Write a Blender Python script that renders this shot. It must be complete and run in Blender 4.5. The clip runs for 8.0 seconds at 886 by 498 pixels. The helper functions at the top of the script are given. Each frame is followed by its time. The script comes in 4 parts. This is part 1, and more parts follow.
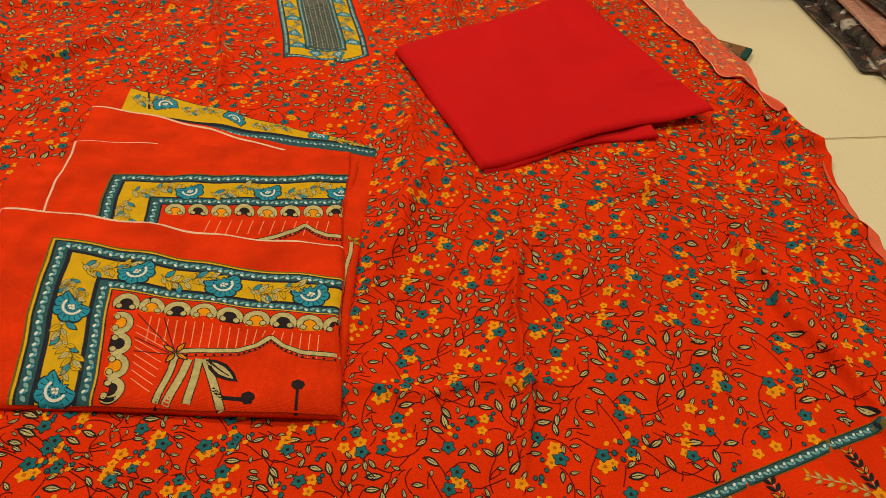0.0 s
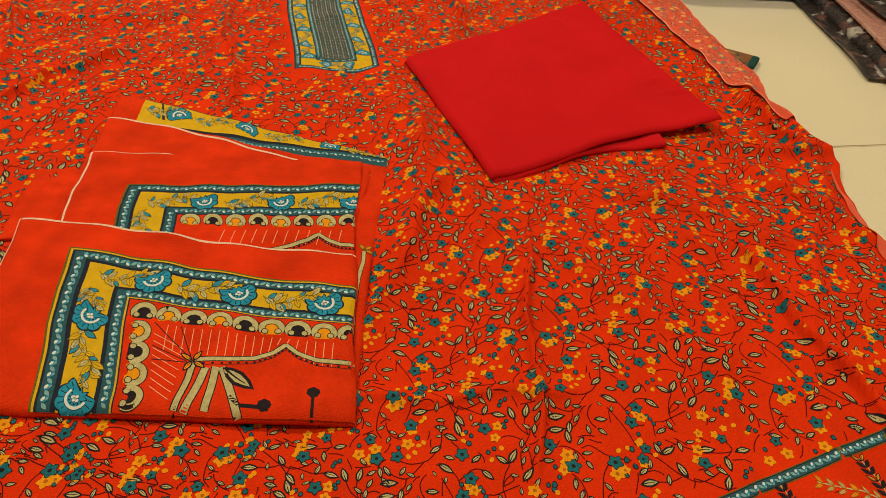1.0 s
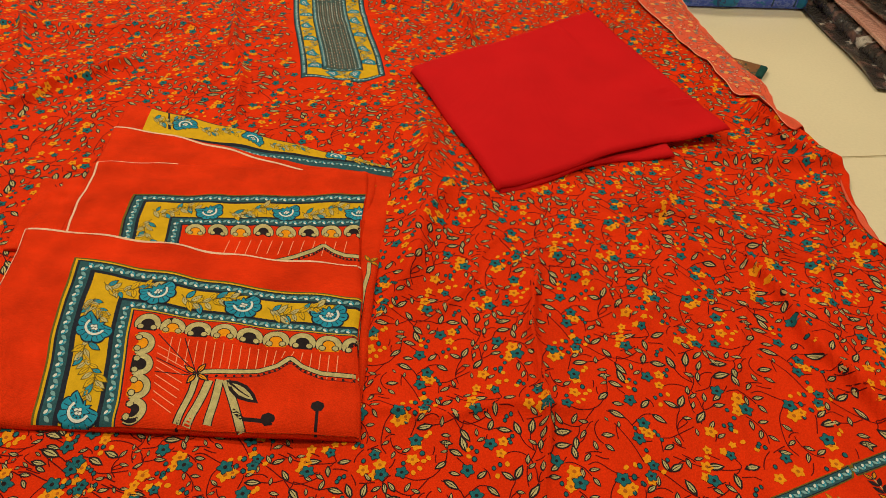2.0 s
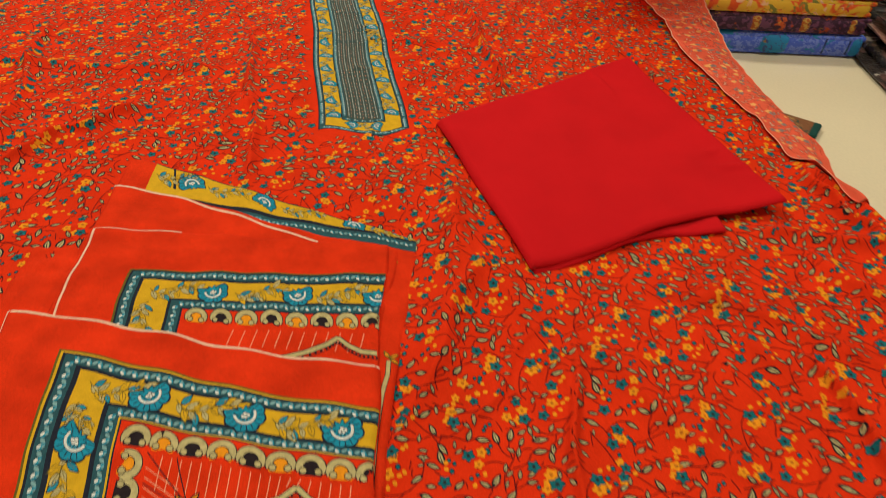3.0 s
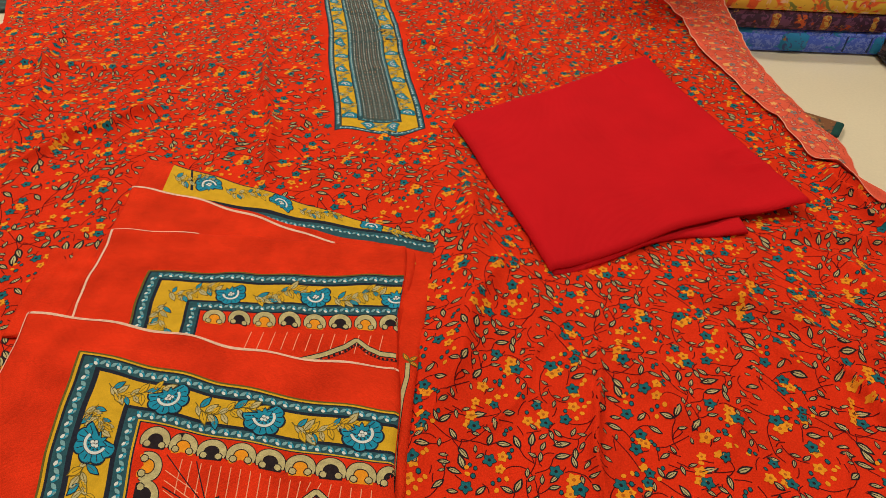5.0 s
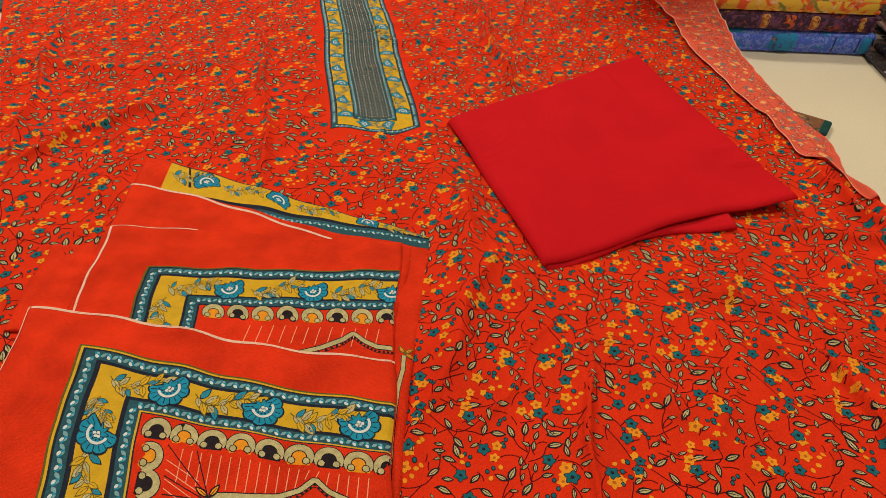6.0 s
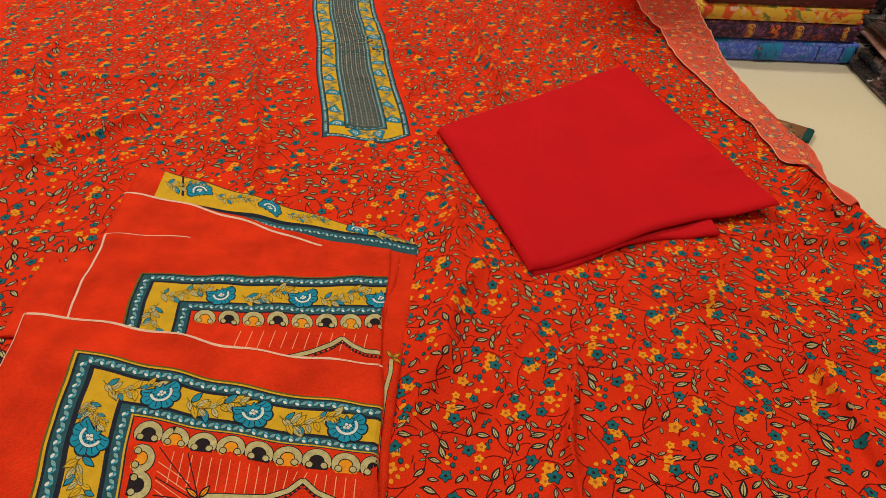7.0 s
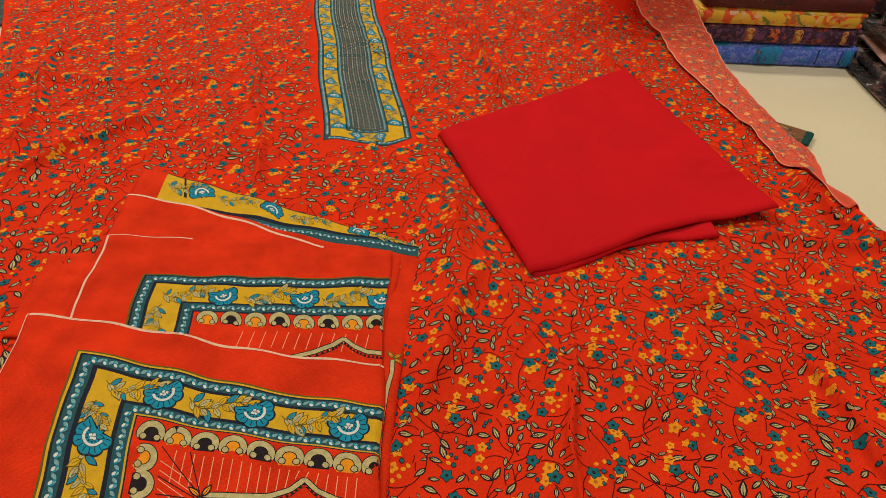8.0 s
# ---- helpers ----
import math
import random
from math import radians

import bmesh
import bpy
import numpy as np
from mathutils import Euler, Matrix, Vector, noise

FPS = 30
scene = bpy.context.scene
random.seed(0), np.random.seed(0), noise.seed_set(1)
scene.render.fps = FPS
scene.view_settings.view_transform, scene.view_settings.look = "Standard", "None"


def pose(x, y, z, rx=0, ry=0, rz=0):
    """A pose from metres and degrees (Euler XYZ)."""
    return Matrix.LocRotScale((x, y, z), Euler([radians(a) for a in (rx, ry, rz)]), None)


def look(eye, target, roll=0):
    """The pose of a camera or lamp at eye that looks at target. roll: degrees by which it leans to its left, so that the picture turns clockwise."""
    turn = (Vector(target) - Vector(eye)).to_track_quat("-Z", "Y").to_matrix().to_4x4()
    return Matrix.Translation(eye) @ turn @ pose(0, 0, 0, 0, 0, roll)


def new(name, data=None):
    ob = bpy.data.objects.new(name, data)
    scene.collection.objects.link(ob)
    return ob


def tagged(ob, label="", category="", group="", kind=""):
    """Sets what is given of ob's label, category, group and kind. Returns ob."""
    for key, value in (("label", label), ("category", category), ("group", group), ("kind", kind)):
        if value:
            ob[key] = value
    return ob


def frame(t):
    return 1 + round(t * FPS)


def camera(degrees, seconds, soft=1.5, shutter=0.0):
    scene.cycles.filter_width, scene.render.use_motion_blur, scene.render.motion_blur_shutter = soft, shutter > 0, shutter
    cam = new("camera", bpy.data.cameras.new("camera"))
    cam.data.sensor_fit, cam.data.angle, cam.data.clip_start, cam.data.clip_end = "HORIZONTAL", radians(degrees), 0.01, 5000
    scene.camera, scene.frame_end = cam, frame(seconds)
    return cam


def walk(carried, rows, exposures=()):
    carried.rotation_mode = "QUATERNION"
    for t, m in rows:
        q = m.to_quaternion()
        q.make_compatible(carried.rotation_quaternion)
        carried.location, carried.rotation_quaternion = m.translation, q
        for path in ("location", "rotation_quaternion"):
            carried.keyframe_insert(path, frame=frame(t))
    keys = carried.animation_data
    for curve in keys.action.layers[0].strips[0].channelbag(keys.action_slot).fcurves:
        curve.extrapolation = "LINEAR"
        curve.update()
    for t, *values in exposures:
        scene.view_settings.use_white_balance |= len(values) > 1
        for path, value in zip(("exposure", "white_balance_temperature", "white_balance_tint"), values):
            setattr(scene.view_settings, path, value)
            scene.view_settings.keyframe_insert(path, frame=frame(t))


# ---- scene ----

import itertools

# camera ------------------------------------------------------------------
cam = camera(67.5, 8.0, 0.7, 0.4)
PATH = [
    (0, (0.009, 0.001, 0.385), (-0.016, 1.492, -0.949), 4.5),
    (0.5, (-0.002, -0.001, 0.387), (-0.039, 1.498, -0.936), 4.2),
    (1, (0.004, -0.003, 0.39), (-0.04, 1.5, -0.929), 3.9),
    (2.5, (0.001, 0.017, 0.392), (-0.077, 1.538, -0.904), 3.9),
    (3, (-0.019, 0.092, 0.399), (-0.122, 1.623, -0.884), 4.2),
    (3.5, (-0.034, 0.129, 0.402), (-0.164, 1.669, -0.867), 3.8),
    (4, (-0.026, 0.106, 0.404), (-0.165, 1.64, -0.871), 3.6),
    (4.5, (-0.026, 0.097, 0.396), (-0.167, 1.624, -0.889), 3.4),
    (6, (-0.025, 0.085, 0.399), (-0.145, 1.615, -0.882), 3.7),
    (6.5, (-0.022, 0.076, 0.404), (-0.14, 1.615, -0.868), 3.7),
    (7, (-0.016, 0.076, 0.407), (-0.129, 1.621, -0.858), 3.7),
    (7.5, (-0.015, 0.074, 0.408), (-0.128, 1.625, -0.85), 3.7),
    (8, (-0.016, 0.072, 0.407), (-0.132, 1.625, -0.848), 3.7),
]
walk(cam, [(t, look(eye, target, roll)) for t, eye, target, roll in PATH], [(0.0, 0.0, 6600, 10), (1.0, 0.0, 6450, 10), (2.4, 0.0, 6300, 11), (3.0, 0.0, 5950, 13), (4.0, 0.0, 5750, 18), (6.0, 0.0, 5750, 18), (7.0, -0.05, 5750, 16), (8.0, -0.07, 5750, 16)])

# light -------------------------------------------------------------------
world = bpy.data.worlds.new("world")
scene.world = world
world.use_nodes = True
world.node_tree.nodes["Background"].inputs[0].default_value = (1.0, 0.93, 0.82, 1)
world.node_tree.nodes["Background"].inputs[1].default_value = 0.018


def overhead_lamp(x, y, z, power, size_x, size_y):
    data = bpy.data.lights.new("unseen_lamp", "AREA")
    data.shape, data.size, data.size_y = "RECTANGLE", size_x, size_y
    data.energy, data.color = power, (1.0, 0.89, 0.63)
    ob = new("unseen_lamp", data)
    ob.matrix_world = pose(x, y, z)
    return ob


# unseen main lamp, set back left to suit the fall of the shadows
overhead_lamp(-1.25, 1.45, 2.40, 46, 0.9, 0.2)
# unseen fill with no known source, added to brighten the right side
overhead_lamp(1.1, 0.6, 2.6, 28, 1.2, 0.3)


# materials ---------------------------------------------------------------
def material(name, colour, rough=0.8, spread=0.12, scale=60, fine=1400, bump=0.25, sheen=0.0, coat=0.0, spec=0.08, second=None):
    """Cloth or plain stuff: two scales of variation and a fine relief."""
    m = bpy.data.materials.new(name)
    m.use_nodes = True
    n, l = m.node_tree.nodes, m.node_tree.links
    b = n["Principled BSDF"]
    b.inputs["Roughness"].default_value = rough
    b.inputs["Specular IOR Level"].default_value = spec
    b.inputs["Sheen Weight"].default_value = sheen
    b.inputs["Sheen Tint"].default_value = (*colour, 1)
    b.inputs["Coat Weight"].default_value = coat
    b.inputs["Coat Roughness"].default_value = 0.12
    co = n.new("ShaderNodeTexCoord")
    big = n.new("ShaderNodeTexNoise")
    big.inputs["Scale"].default_value, big.inputs["Detail"].default_value = scale, 4
    small = n.new("ShaderNodeTexNoise")
    small.inputs["Scale"].default_value, small.inputs["Detail"].default_value = fine, 2
    l.new(co.outputs["Object"], big.inputs["Vector"])
    l.new(co.outputs["Object"], small.inputs["Vector"])
    add = n.new("ShaderNodeMath")
    add.operation = "ADD"
    l.new(big.outputs["Fac"], add.inputs[0])
    l.new(small.outputs["Fac"], add.inputs[1])
    ramp = n.new("ShaderNodeMapRange")
    ramp.inputs["From Min"].default_value, ramp.inputs["From Max"].default_value = 0.6, 1.4
    l.new(add.outputs[0], ramp.inputs["Value"])
    mix = n.new("ShaderNodeMix")
    mix.data_type = "RGBA"
    other = second or tuple(min(1, c * (1 + 2 * spread)) for c in colour)
    mix.inputs["A"].default_value = (*[c * (1 - spread) for c in colour], 1)
    mix.inputs["B"].default_value = (*other, 1)
    l.new(ramp.outputs[0], mix.inputs["Factor"])
    l.new(mix.outputs["Result"], b.inputs["Base Color"])
    bp = n.new("ShaderNodeBump")
    bp.inputs["Strength"].default_value, bp.inputs["Distance"].default_value = bump, 0.0004
    l.new(small.outputs["Fac"], bp.inputs["Height"])
    l.new(bp.outputs[0], b.inputs["Normal"])
    return m


def weave(m, along, across, strength):
    """Adds threads in two directions to the relief of a cloth."""
    n, l = m.node_tree.nodes, m.node_tree.links
    b = n["Principled BSDF"]
    co = n.new("ShaderNodeTexCoord")
    waves = []
    for scale, axis in ((along, "X"), (across, "Y")):
        w = n.new("ShaderNodeTexWave")
        w.bands_direction = axis
        w.inputs["Scale"].default_value, w.inputs["Distortion"].default_value = scale, 1.5
        w.inputs["Detail"].default_value, w.inputs["Detail Scale"].default_value = 2, 0.05
        l.new(co.outputs["Object"], w.inputs["Vector"])
        waves.append(w)
    add = n.new("ShaderNodeMath")
    add.operation = "ADD"
    l.new(waves[0].outputs["Fac"], add.inputs[0])
    l.new(waves[1].outputs["Fac"], add.inputs[1])
    bp = n.new("ShaderNodeBump")
    bp.inputs["Strength"].default_value, bp.inputs["Distance"].default_value = strength, 0.0003
    l.new(add.outputs[0], bp.inputs["Height"])
    l.new(b.inputs["Normal"].links[0].from_socket, bp.inputs["Normal"])
    l.new(bp.outputs[0], b.inputs["Normal"])
    return m


ORANGE = weave(material("orange_cotton", (0.70, 0.031, 0.002), 0.9, 0.13, 22, 900, 0.5), 320, 320, 0.25)
LAWN = weave(material("orange_lawn", (0.68, 0.032, 0.003), 0.9, 0.28, 34), 380, 380, 0.4)
PALE = weave(material("pale_reverse", (0.74, 0.115, 0.06), 0.88, 0.12, 40), 320, 320, 0.25)
RED = weave(material("red_cambric", (0.58, 0.008, 0.011), 0.9, 0.08, 16), 300, 300, 0.3)
TEAL = material("teal_ink", (0.012, 0.125, 0.16), 0.8, 0.25, 300)
YELLOW = material("yellow_ink", (0.80, 0.29, 0.006), 0.8, 0.15, 250)
AMBER = material("amber_ink", (0.45, 0.12, 0.008), 0.8, 0.2, 250)
LEAFC = material("sage_ink", (0.46, 0.40, 0.19), 0.8, 0.25, 250)
DARK = material("dark_ink", (0.020, 0.014, 0.018), 0.8, 0.25, 300)
VINE = material("maroon_ink", (0.085, 0.005, 0.006), 0.8, 0.25, 300)
BLUE = material("blue_ink", (0.018, 0.25, 0.40), 0.8, 0.2, 200)
WHITE = material("white_ink", (0.66, 0.70, 0.68), 0.8, 0.1, 250)
CHALK = material("selvedge_white", (0.80, 0.50, 0.36), 0.9, 0.15, 200, bump=0.6)
NAVY = material("navy_ink", (0.016, 0.020, 0.035), 0.8, 0.25, 300)
SLATE = material("slate_ink", (0.026, 0.085, 0.110), 0.8, 0.25, 300)
PANEL = material("panel_ink", (0.050, 0.072, 0.068), 0.8, 0.25, 300)
MUSTARD = material("mustard_ink", (0.64, 0.38, 0.010), 0.8, 0.12, 120)
OLIVE = material("olive_ink", (0.13, 0.10, 0.018), 0.8, 0.25, 300)
PEACH = material("peach_ink", (0.85, 0.35, 0.20), 0.8, 0.15, 200)
P_BLUE = material("light_teal_ink", (0.19, 0.36, 0.40), 0.8, 0.2, 250)
P_TEAL = material("faded_teal_ink", (0.22, 0.20, 0.19), 0.85, 0.2, 200)
P_YELLOW = material("faded_yellow_ink", (0.80, 0.36, 0.12), 0.85, 0.2, 200)
P_LEAF = material("faded_sage_ink", (0.66, 0.40, 0.28), 0.85, 0.2, 200)
P_VINE = material("faded_maroon_ink", (0.42, 0.05, 0.03), 0.85, 0.2, 200)
TILE = material("cream_tile", (0.77, 0.69, 0.50), 0.32, 0.035, 5, 260, 0.04, spec=0.5)
GROUT = material("tile_joint", (0.42, 0.35, 0.22), 0.9, 0.15, 40, 500, 0.5)
PLASTER = material("wall_paint", (0.58, 0.54, 0.47), 0.9, 0.04, 3, 200, 0.2)


def patterned(name, base, inks, scale, rough=0.7, coat=0.0, stretch=(1, 1, 1)):
    """A printed folded cloth: blotches of several inks over a base colour."""
    m = bpy.data.materials.new(name)
    m.use_nodes = True
    n, l = m.node_tree.nodes, m.node_tree.links
    b = n["Principled BSDF"]
    b.inputs["Roughness"].default_value = rough
    b.inputs["Coat Weight"].default_value, b.inputs["Coat Roughness"].default_value = coat, 0.08
    co = n.new("ShaderNodeTexCoord")
    mp = n.new("ShaderNodeMapping")
    mp.inputs["Scale"].default_value = stretch
    l.new(co.outputs["Object"], mp.inputs["Vector"])
    colour = None
    for k, (ink, amount, size) in enumerate(inks):
        t = n.new("ShaderNodeTexNoise")
        t.noise_dimensions = "4D"
        t.inputs["W"].default_value = 3.7 * k + 1.1
        t.inputs["Scale"].default_value, t.inputs["Detail"].default_value = scale * size, 2.5
        t.inputs["Distortion"].default_value = 1.2
        l.new(mp.outputs[0], t.inputs["Vector"])
        step = n.new("ShaderNodeMapRange")
        step.inputs["From Min"].default_value, step.inputs["From Max"].default_value = amount, amount + 0.05
        l.new(t.outputs["Fac"], step.inputs["Value"])
        mix = n.new("ShaderNodeMix")
        mix.data_type = "RGBA"
        mix.inputs["A"].default_value = (*base, 1)
        if colour:
            l.new(colour, mix.inputs["A"])
        mix.inputs["B"].default_value = (*ink, 1)
        l.new(step.outputs[0], mix.inputs["Factor"])
        colour = mix.outputs["Result"]
    l.new(colour, b.inputs["Base Color"])
    f = n.new("ShaderNodeTexNoise")
    f.inputs["Scale"].default_value = 900
    l.new(co.outputs["Object"], f.inputs["Vector"])
    bp = n.new("ShaderNodeBump")
    bp.inputs["Strength"].default_value, bp.inputs["Distance"].default_value = 0.3, 0.0005
    l.new(f.outputs["Fac"], bp.inputs["Height"])
    l.new(bp.outputs[0], b.inputs["Normal"])
    if coat:
        wrap = n.new("ShaderNodeTexNoise")
        wrap.inputs["Scale"].default_value, wrap.inputs["Detail"].default_value, wrap.inputs["Distortion"].default_value = 38, 3, 2.0
        l.new(co.outputs["Object"], wrap.inputs["Vector"])
        fold = n.new("ShaderNodeBump")
        fold.inputs["Strength"].default_value, fold.inputs["Distance"].default_value = 1.0, 0.012
        l.new(wrap.outputs["Fac"], fold.inputs["Height"])
        l.new(fold.outputs[0], b.inputs["Coat Normal"])
    return m


# mesh helpers --------------------------------------------------------------
def mesh_object(name, verts, faces, mats, parent=None, label="", which=None, smooth=True):
    me = bpy.data.meshes.new(name)
    me.from_pydata(np.asarray(verts).tolist(), [], faces)
    for m in mats:
        me.materials.append(m)
    if which is not None:
        me.polygons.foreach_set("material_index", np.array(which, dtype=np.int32))
    if smooth:
        me.polygons.foreach_set("use_smooth", np.ones(len(me.polygons), dtype=bool))
    me.update()
    ob = new(name, me)
    if parent:
        ob.parent = parent
    if label:
        ob["label"] = label
    return ob


def part(name, bm, mat, parent, label="", smooth=True):
    me = bpy.data.meshes.new(name)
    bm.to_mesh(me)
    bm.free()
    me.materials.append(mat)
    if smooth:
        me.polygons.foreach_set("use_smooth", np.ones(len(me.polygons), dtype=bool))
    ob = new(name, me)
    if parent:
        ob.parent = parent
    if label:
        ob["label"] = label
    return ob


def grid_faces(nu, nv):
    i = np.arange((nu - 1) * (nv - 1))
    a = i // (nu - 1) * nu + i % (nu - 1)
    return np.stack([a, a + 1, a + nu + 1, a + nu], 1)


def sheet_object(name, surf, nu, nv, mat, thick, parent=None, label=""):
    """A sheet over the unit square of surf, with a lower side and closed edges."""
    u, v = np.meshgrid(np.linspace(0, 1, nu), np.linspace(0, 1, nv))
    top = surf(np.stack([u.ravel(), v.ravel()], 1))
    low = top - (0, 0, thick)
    n = nu * nv
    f = grid_faces(nu, nv)
    rim = list(range(nu)) + [k * nu + nu - 1 for k in range(1, nv)] + list(range(n - 2, n - nu - 1, -1)) + [k * nu for k in range(nv - 2, 0, -1)]
    side = [(a, a + n, b + n, b) for a, b in zip(rim, rim[1:] + rim[:1])]
    flip = np.cross(top[1] - top[0], top[nu] - top[0])[2] < 0
    f2 = np.concatenate([f[:, [0, 1, 2]], f[:, [0, 2, 3]]])
    faces = (f2[:, ::-1] if flip else f2).tolist()
    if n < 100000:
        faces += (f + n if flip else f[:, ::-1] + n).tolist()
    faces += [q[::-1] if flip else q for q in side]
    return mesh_object(name, np.concatenate([top, low]), faces, [mat], parent, label)


def cushion(name, mat, size, round_by, parent=None, label="", sag=0.002, seed=0, cuts=(24, 16)):
    """A soft folded slab: rounded on all sides, a little uneven. Origin at the middle of its underside."""
    bm = bmesh.new()
    bmesh.ops.create_cube(bm, size=1)
    bmesh.ops.subdivide_edges(bm, edges=[e for e in bm.edges if abs(e.verts[0].co.x - e.verts[1].co.x) > 0.5], cuts=cuts[0], use_grid_fill=True)
    bmesh.ops.subdivide_edges(bm, edges=[e for e in bm.edges if abs(e.verts[0].co.y - e.verts[1].co.y) > 0.5], cuts=cuts[1], use_grid_fill=True)
    bmesh.ops.subdivide_edges(bm, edges=[e for e in bm.edges if abs(e.verts[0].co.z - e.verts[1].co.z) > 0.5], cuts=7, use_grid_fill=True)
    half = Vector(size) / 2
    for v in bm.verts:
        p = Vector((v.co.x * size[0], v.co.y * size[1], v.co.z * size[2]))
        core = Vector([max(-h + round_by, min(h - round_by, c)) for c, h in zip(p, half)])
        d = p - core
        if d.length > 1e-9:
            p = core + d.normalized() * min(round_by, max(abs(d.x), abs(d.y), abs(d.z)))
        w = noise.noise_vector(Vector((p.x * 9 + seed * 7.3, p.y * 9, p.z * 22)))
        p += Vector((w.x * sag, w.y * sag, w.z * sag * (0.5 + p.z / size[2])))
        v.co = p + Vector((0, 0, half.z))
    return part(name, bm, mat, parent, label)


# print helper: shapes laid on a cloth -------------------------------------
class Ink:
    """Collects flat printed shapes in a cloth's own two coordinates and lays them on its surface."""

    def __init__(self, lift=0.00003):
        self.pts, self.lay, self.faces, self.which, self.mats, self.n, self.lift = [], [], [], [], [], 0, lift

    def slot(self, mat):
        if mat not in self.mats:
            self.mats.append(mat)
        return self.mats.index(mat)

    def add(self, pts, faces, mat, lay):
        k = self.slot(mat)
        self.pts.append(np.asarray(pts, dtype=float))
        self.lay.append(np.full(len(pts), lay, dtype=float))
        self.faces += [tuple(i + self.n for i in f) for f in faces]
        self.which += [k] * len(faces)
        self.n += len(pts)

    def poly(self, ring, mat, lay):
        ring = np.asarray(ring, dtype=float)
        n, mid = len(ring), ring.mean(0)
        k = max(1, math.ceil(np.abs(ring - mid).max() / 0.0028))
        pts = [mid[None]] + [mid + (ring - mid) * (j + 1) / k for j in range(k)]
        faces = [(0, 1 + i, 1 + (i + 1) % n) for i in range(n)]
        for j in range(k - 1):
            a = 1 + j * n
            faces += [(a + i, a + n + i, a + n + (i + 1) % n, a + (i + 1) % n) for i in range(n)]
        self.add(np.vstack(pts), faces, mat, lay)

    def rim(self, outer, inner, mat, lay):
        """The outline alone, between two rings of as many points."""
        n = len(outer)
        self.add(np.vstack([outer, inner]), [(i, (i + 1) % n, n + (i + 1) % n, n + i) for i in range(n)], mat, lay)

    def strip(self, line, width, mat, lay, taper=1.0):
        line = np.asarray(line, dtype=float)
        gap = np.linalg.norm(np.diff(line, axis=0), axis=1)
        if gap.max() > 0.0035 and gap.max() < 0.06 and mat is not CHALK:
            s = np.concatenate([[0], np.cumsum(gap)])
            q = np.linspace(0, s[-1], math.ceil(s[-1] / 0.0025) + 1)
            line = np.stack([np.interp(q, s, line[:, 0]), np.interp(q, s, line[:, 1])], 1)
        t = np.gradient(line, axis=0)
        t /= np.linalg.norm(t, axis=1)[:, None] + 1e-12
        w = np.linspace(1, taper, len(line))[:, None] * width / 2
        nrm = np.stack([-t[:, 1], t[:, 0]], 1) * w
        pts = np.concatenate([line + nrm, line - nrm])
        n = len(line)
        self.add(pts, [(i, i + n, i + n + 1, i + 1) for i in range(n - 1)], mat, lay)

    def patch(self, corner, mat, lay, step=0.004):
        """A quad over four corners, cut fine enough to follow the cloth."""
        a, b, c, d = [np.asarray(p, dtype=float) for p in corner]
        nu = max(2, int(max(np.linalg.norm(b - a), np.linalg.norm(c - d)) / step) + 1)
        nv = max(2, int(max(np.linalg.norm(d - a), np.linalg.norm(c - b)) / step) + 1)
        u, v = np.meshgrid(np.linspace(0, 1, nu), np.linspace(0, 1, nv))
        u, v = u.ravel()[:, None], v.ravel()[:, None]
        self.add((a * (1 - u) + b * u) * (1 - v) + (d * (1 - u) + c * u) * v, grid_faces(nu, nv), mat, lay)

    def lay_on(self, name, surf, parent, label, stuff=True):
        pts = surf(np.concatenate(self.pts))
        pts[:, 2] += 0.00018 + self.lift * np.concatenate(self.lay)
        ob = mesh_object(name, pts, self.faces, self.mats, parent, label, self.which)
        if stuff:
            ob["kind"] = "stuff"
        return ob


def turned(pts, c, a):
    pts = np.asarray(pts, dtype=float)
    return np.stack([c[0] + pts[:, 0] * math.cos(a) - pts[:, 1] * math.sin(a), c[1] + pts[:, 0] * math.sin(a) + pts[:, 1] * math.cos(a)], 1)


RING = np.linspace(0, 2 * math.pi, 20, endpoint=False)
FIVE = 0.83 + 0.18 * np.cos(5 * RING) + 0.03 * np.sin(2 * RING + 1)
LOBES = np.stack([np.cos(RING) * FIVE, np.sin(RING) * FIVE], 1)
HEX = np.stack([np.cos(RING[::3]), np.sin(RING[::3])], 1)
LEAF = np.array([(0, 0), (0.22, 0.17), (0.5, 0.23), (0.78, 0.13), (1, 0), (0.76, -0.15), (0.48, -0.22), (0.2, -0.15)])


def bloom(ink, c, r, fill, edge, heart, a, lay=3):
    c = np.asarray(c, dtype=float)
    if edge:
        ink.rim(turned(LOBES * (r + 0.0005), c, a), turned(LOBES * (r - 0.0001), c, a), edge, lay + 1)
    ink.poly(turned(LOBES * r, c, a), fill, lay + 1)
    if heart:
        ink.poly(c + HEX * r * 0.27, heart, lay + 2)


def leaf(ink, c, a, size, fill, edge, lay=2):
    core = LEAF * (0.74, 0.54) + (0.12, 0)
    ink.rim(turned(LEAF * size, c, a), turned(core * size, c, a), edge, lay)
    ink.poly(turned(core * size, c, a), fill, lay)
    ink.strip(turned([(size * 0.1, 0), (size * 0.45, size * 0.02), (size * 0.72, 0)], c, a), size * 0.06, edge, lay + 2, 0.4)


def berry(ink, c, r, fill, edge, lay=3):
    core = np.asarray(c) + HEX * r * (0.8, 1.0)
    ink.rim(np.asarray(c) + HEX * (r + 0.00045) * (0.9, 1.1), core, edge, lay)
    ink.poly(core, fill, lay)


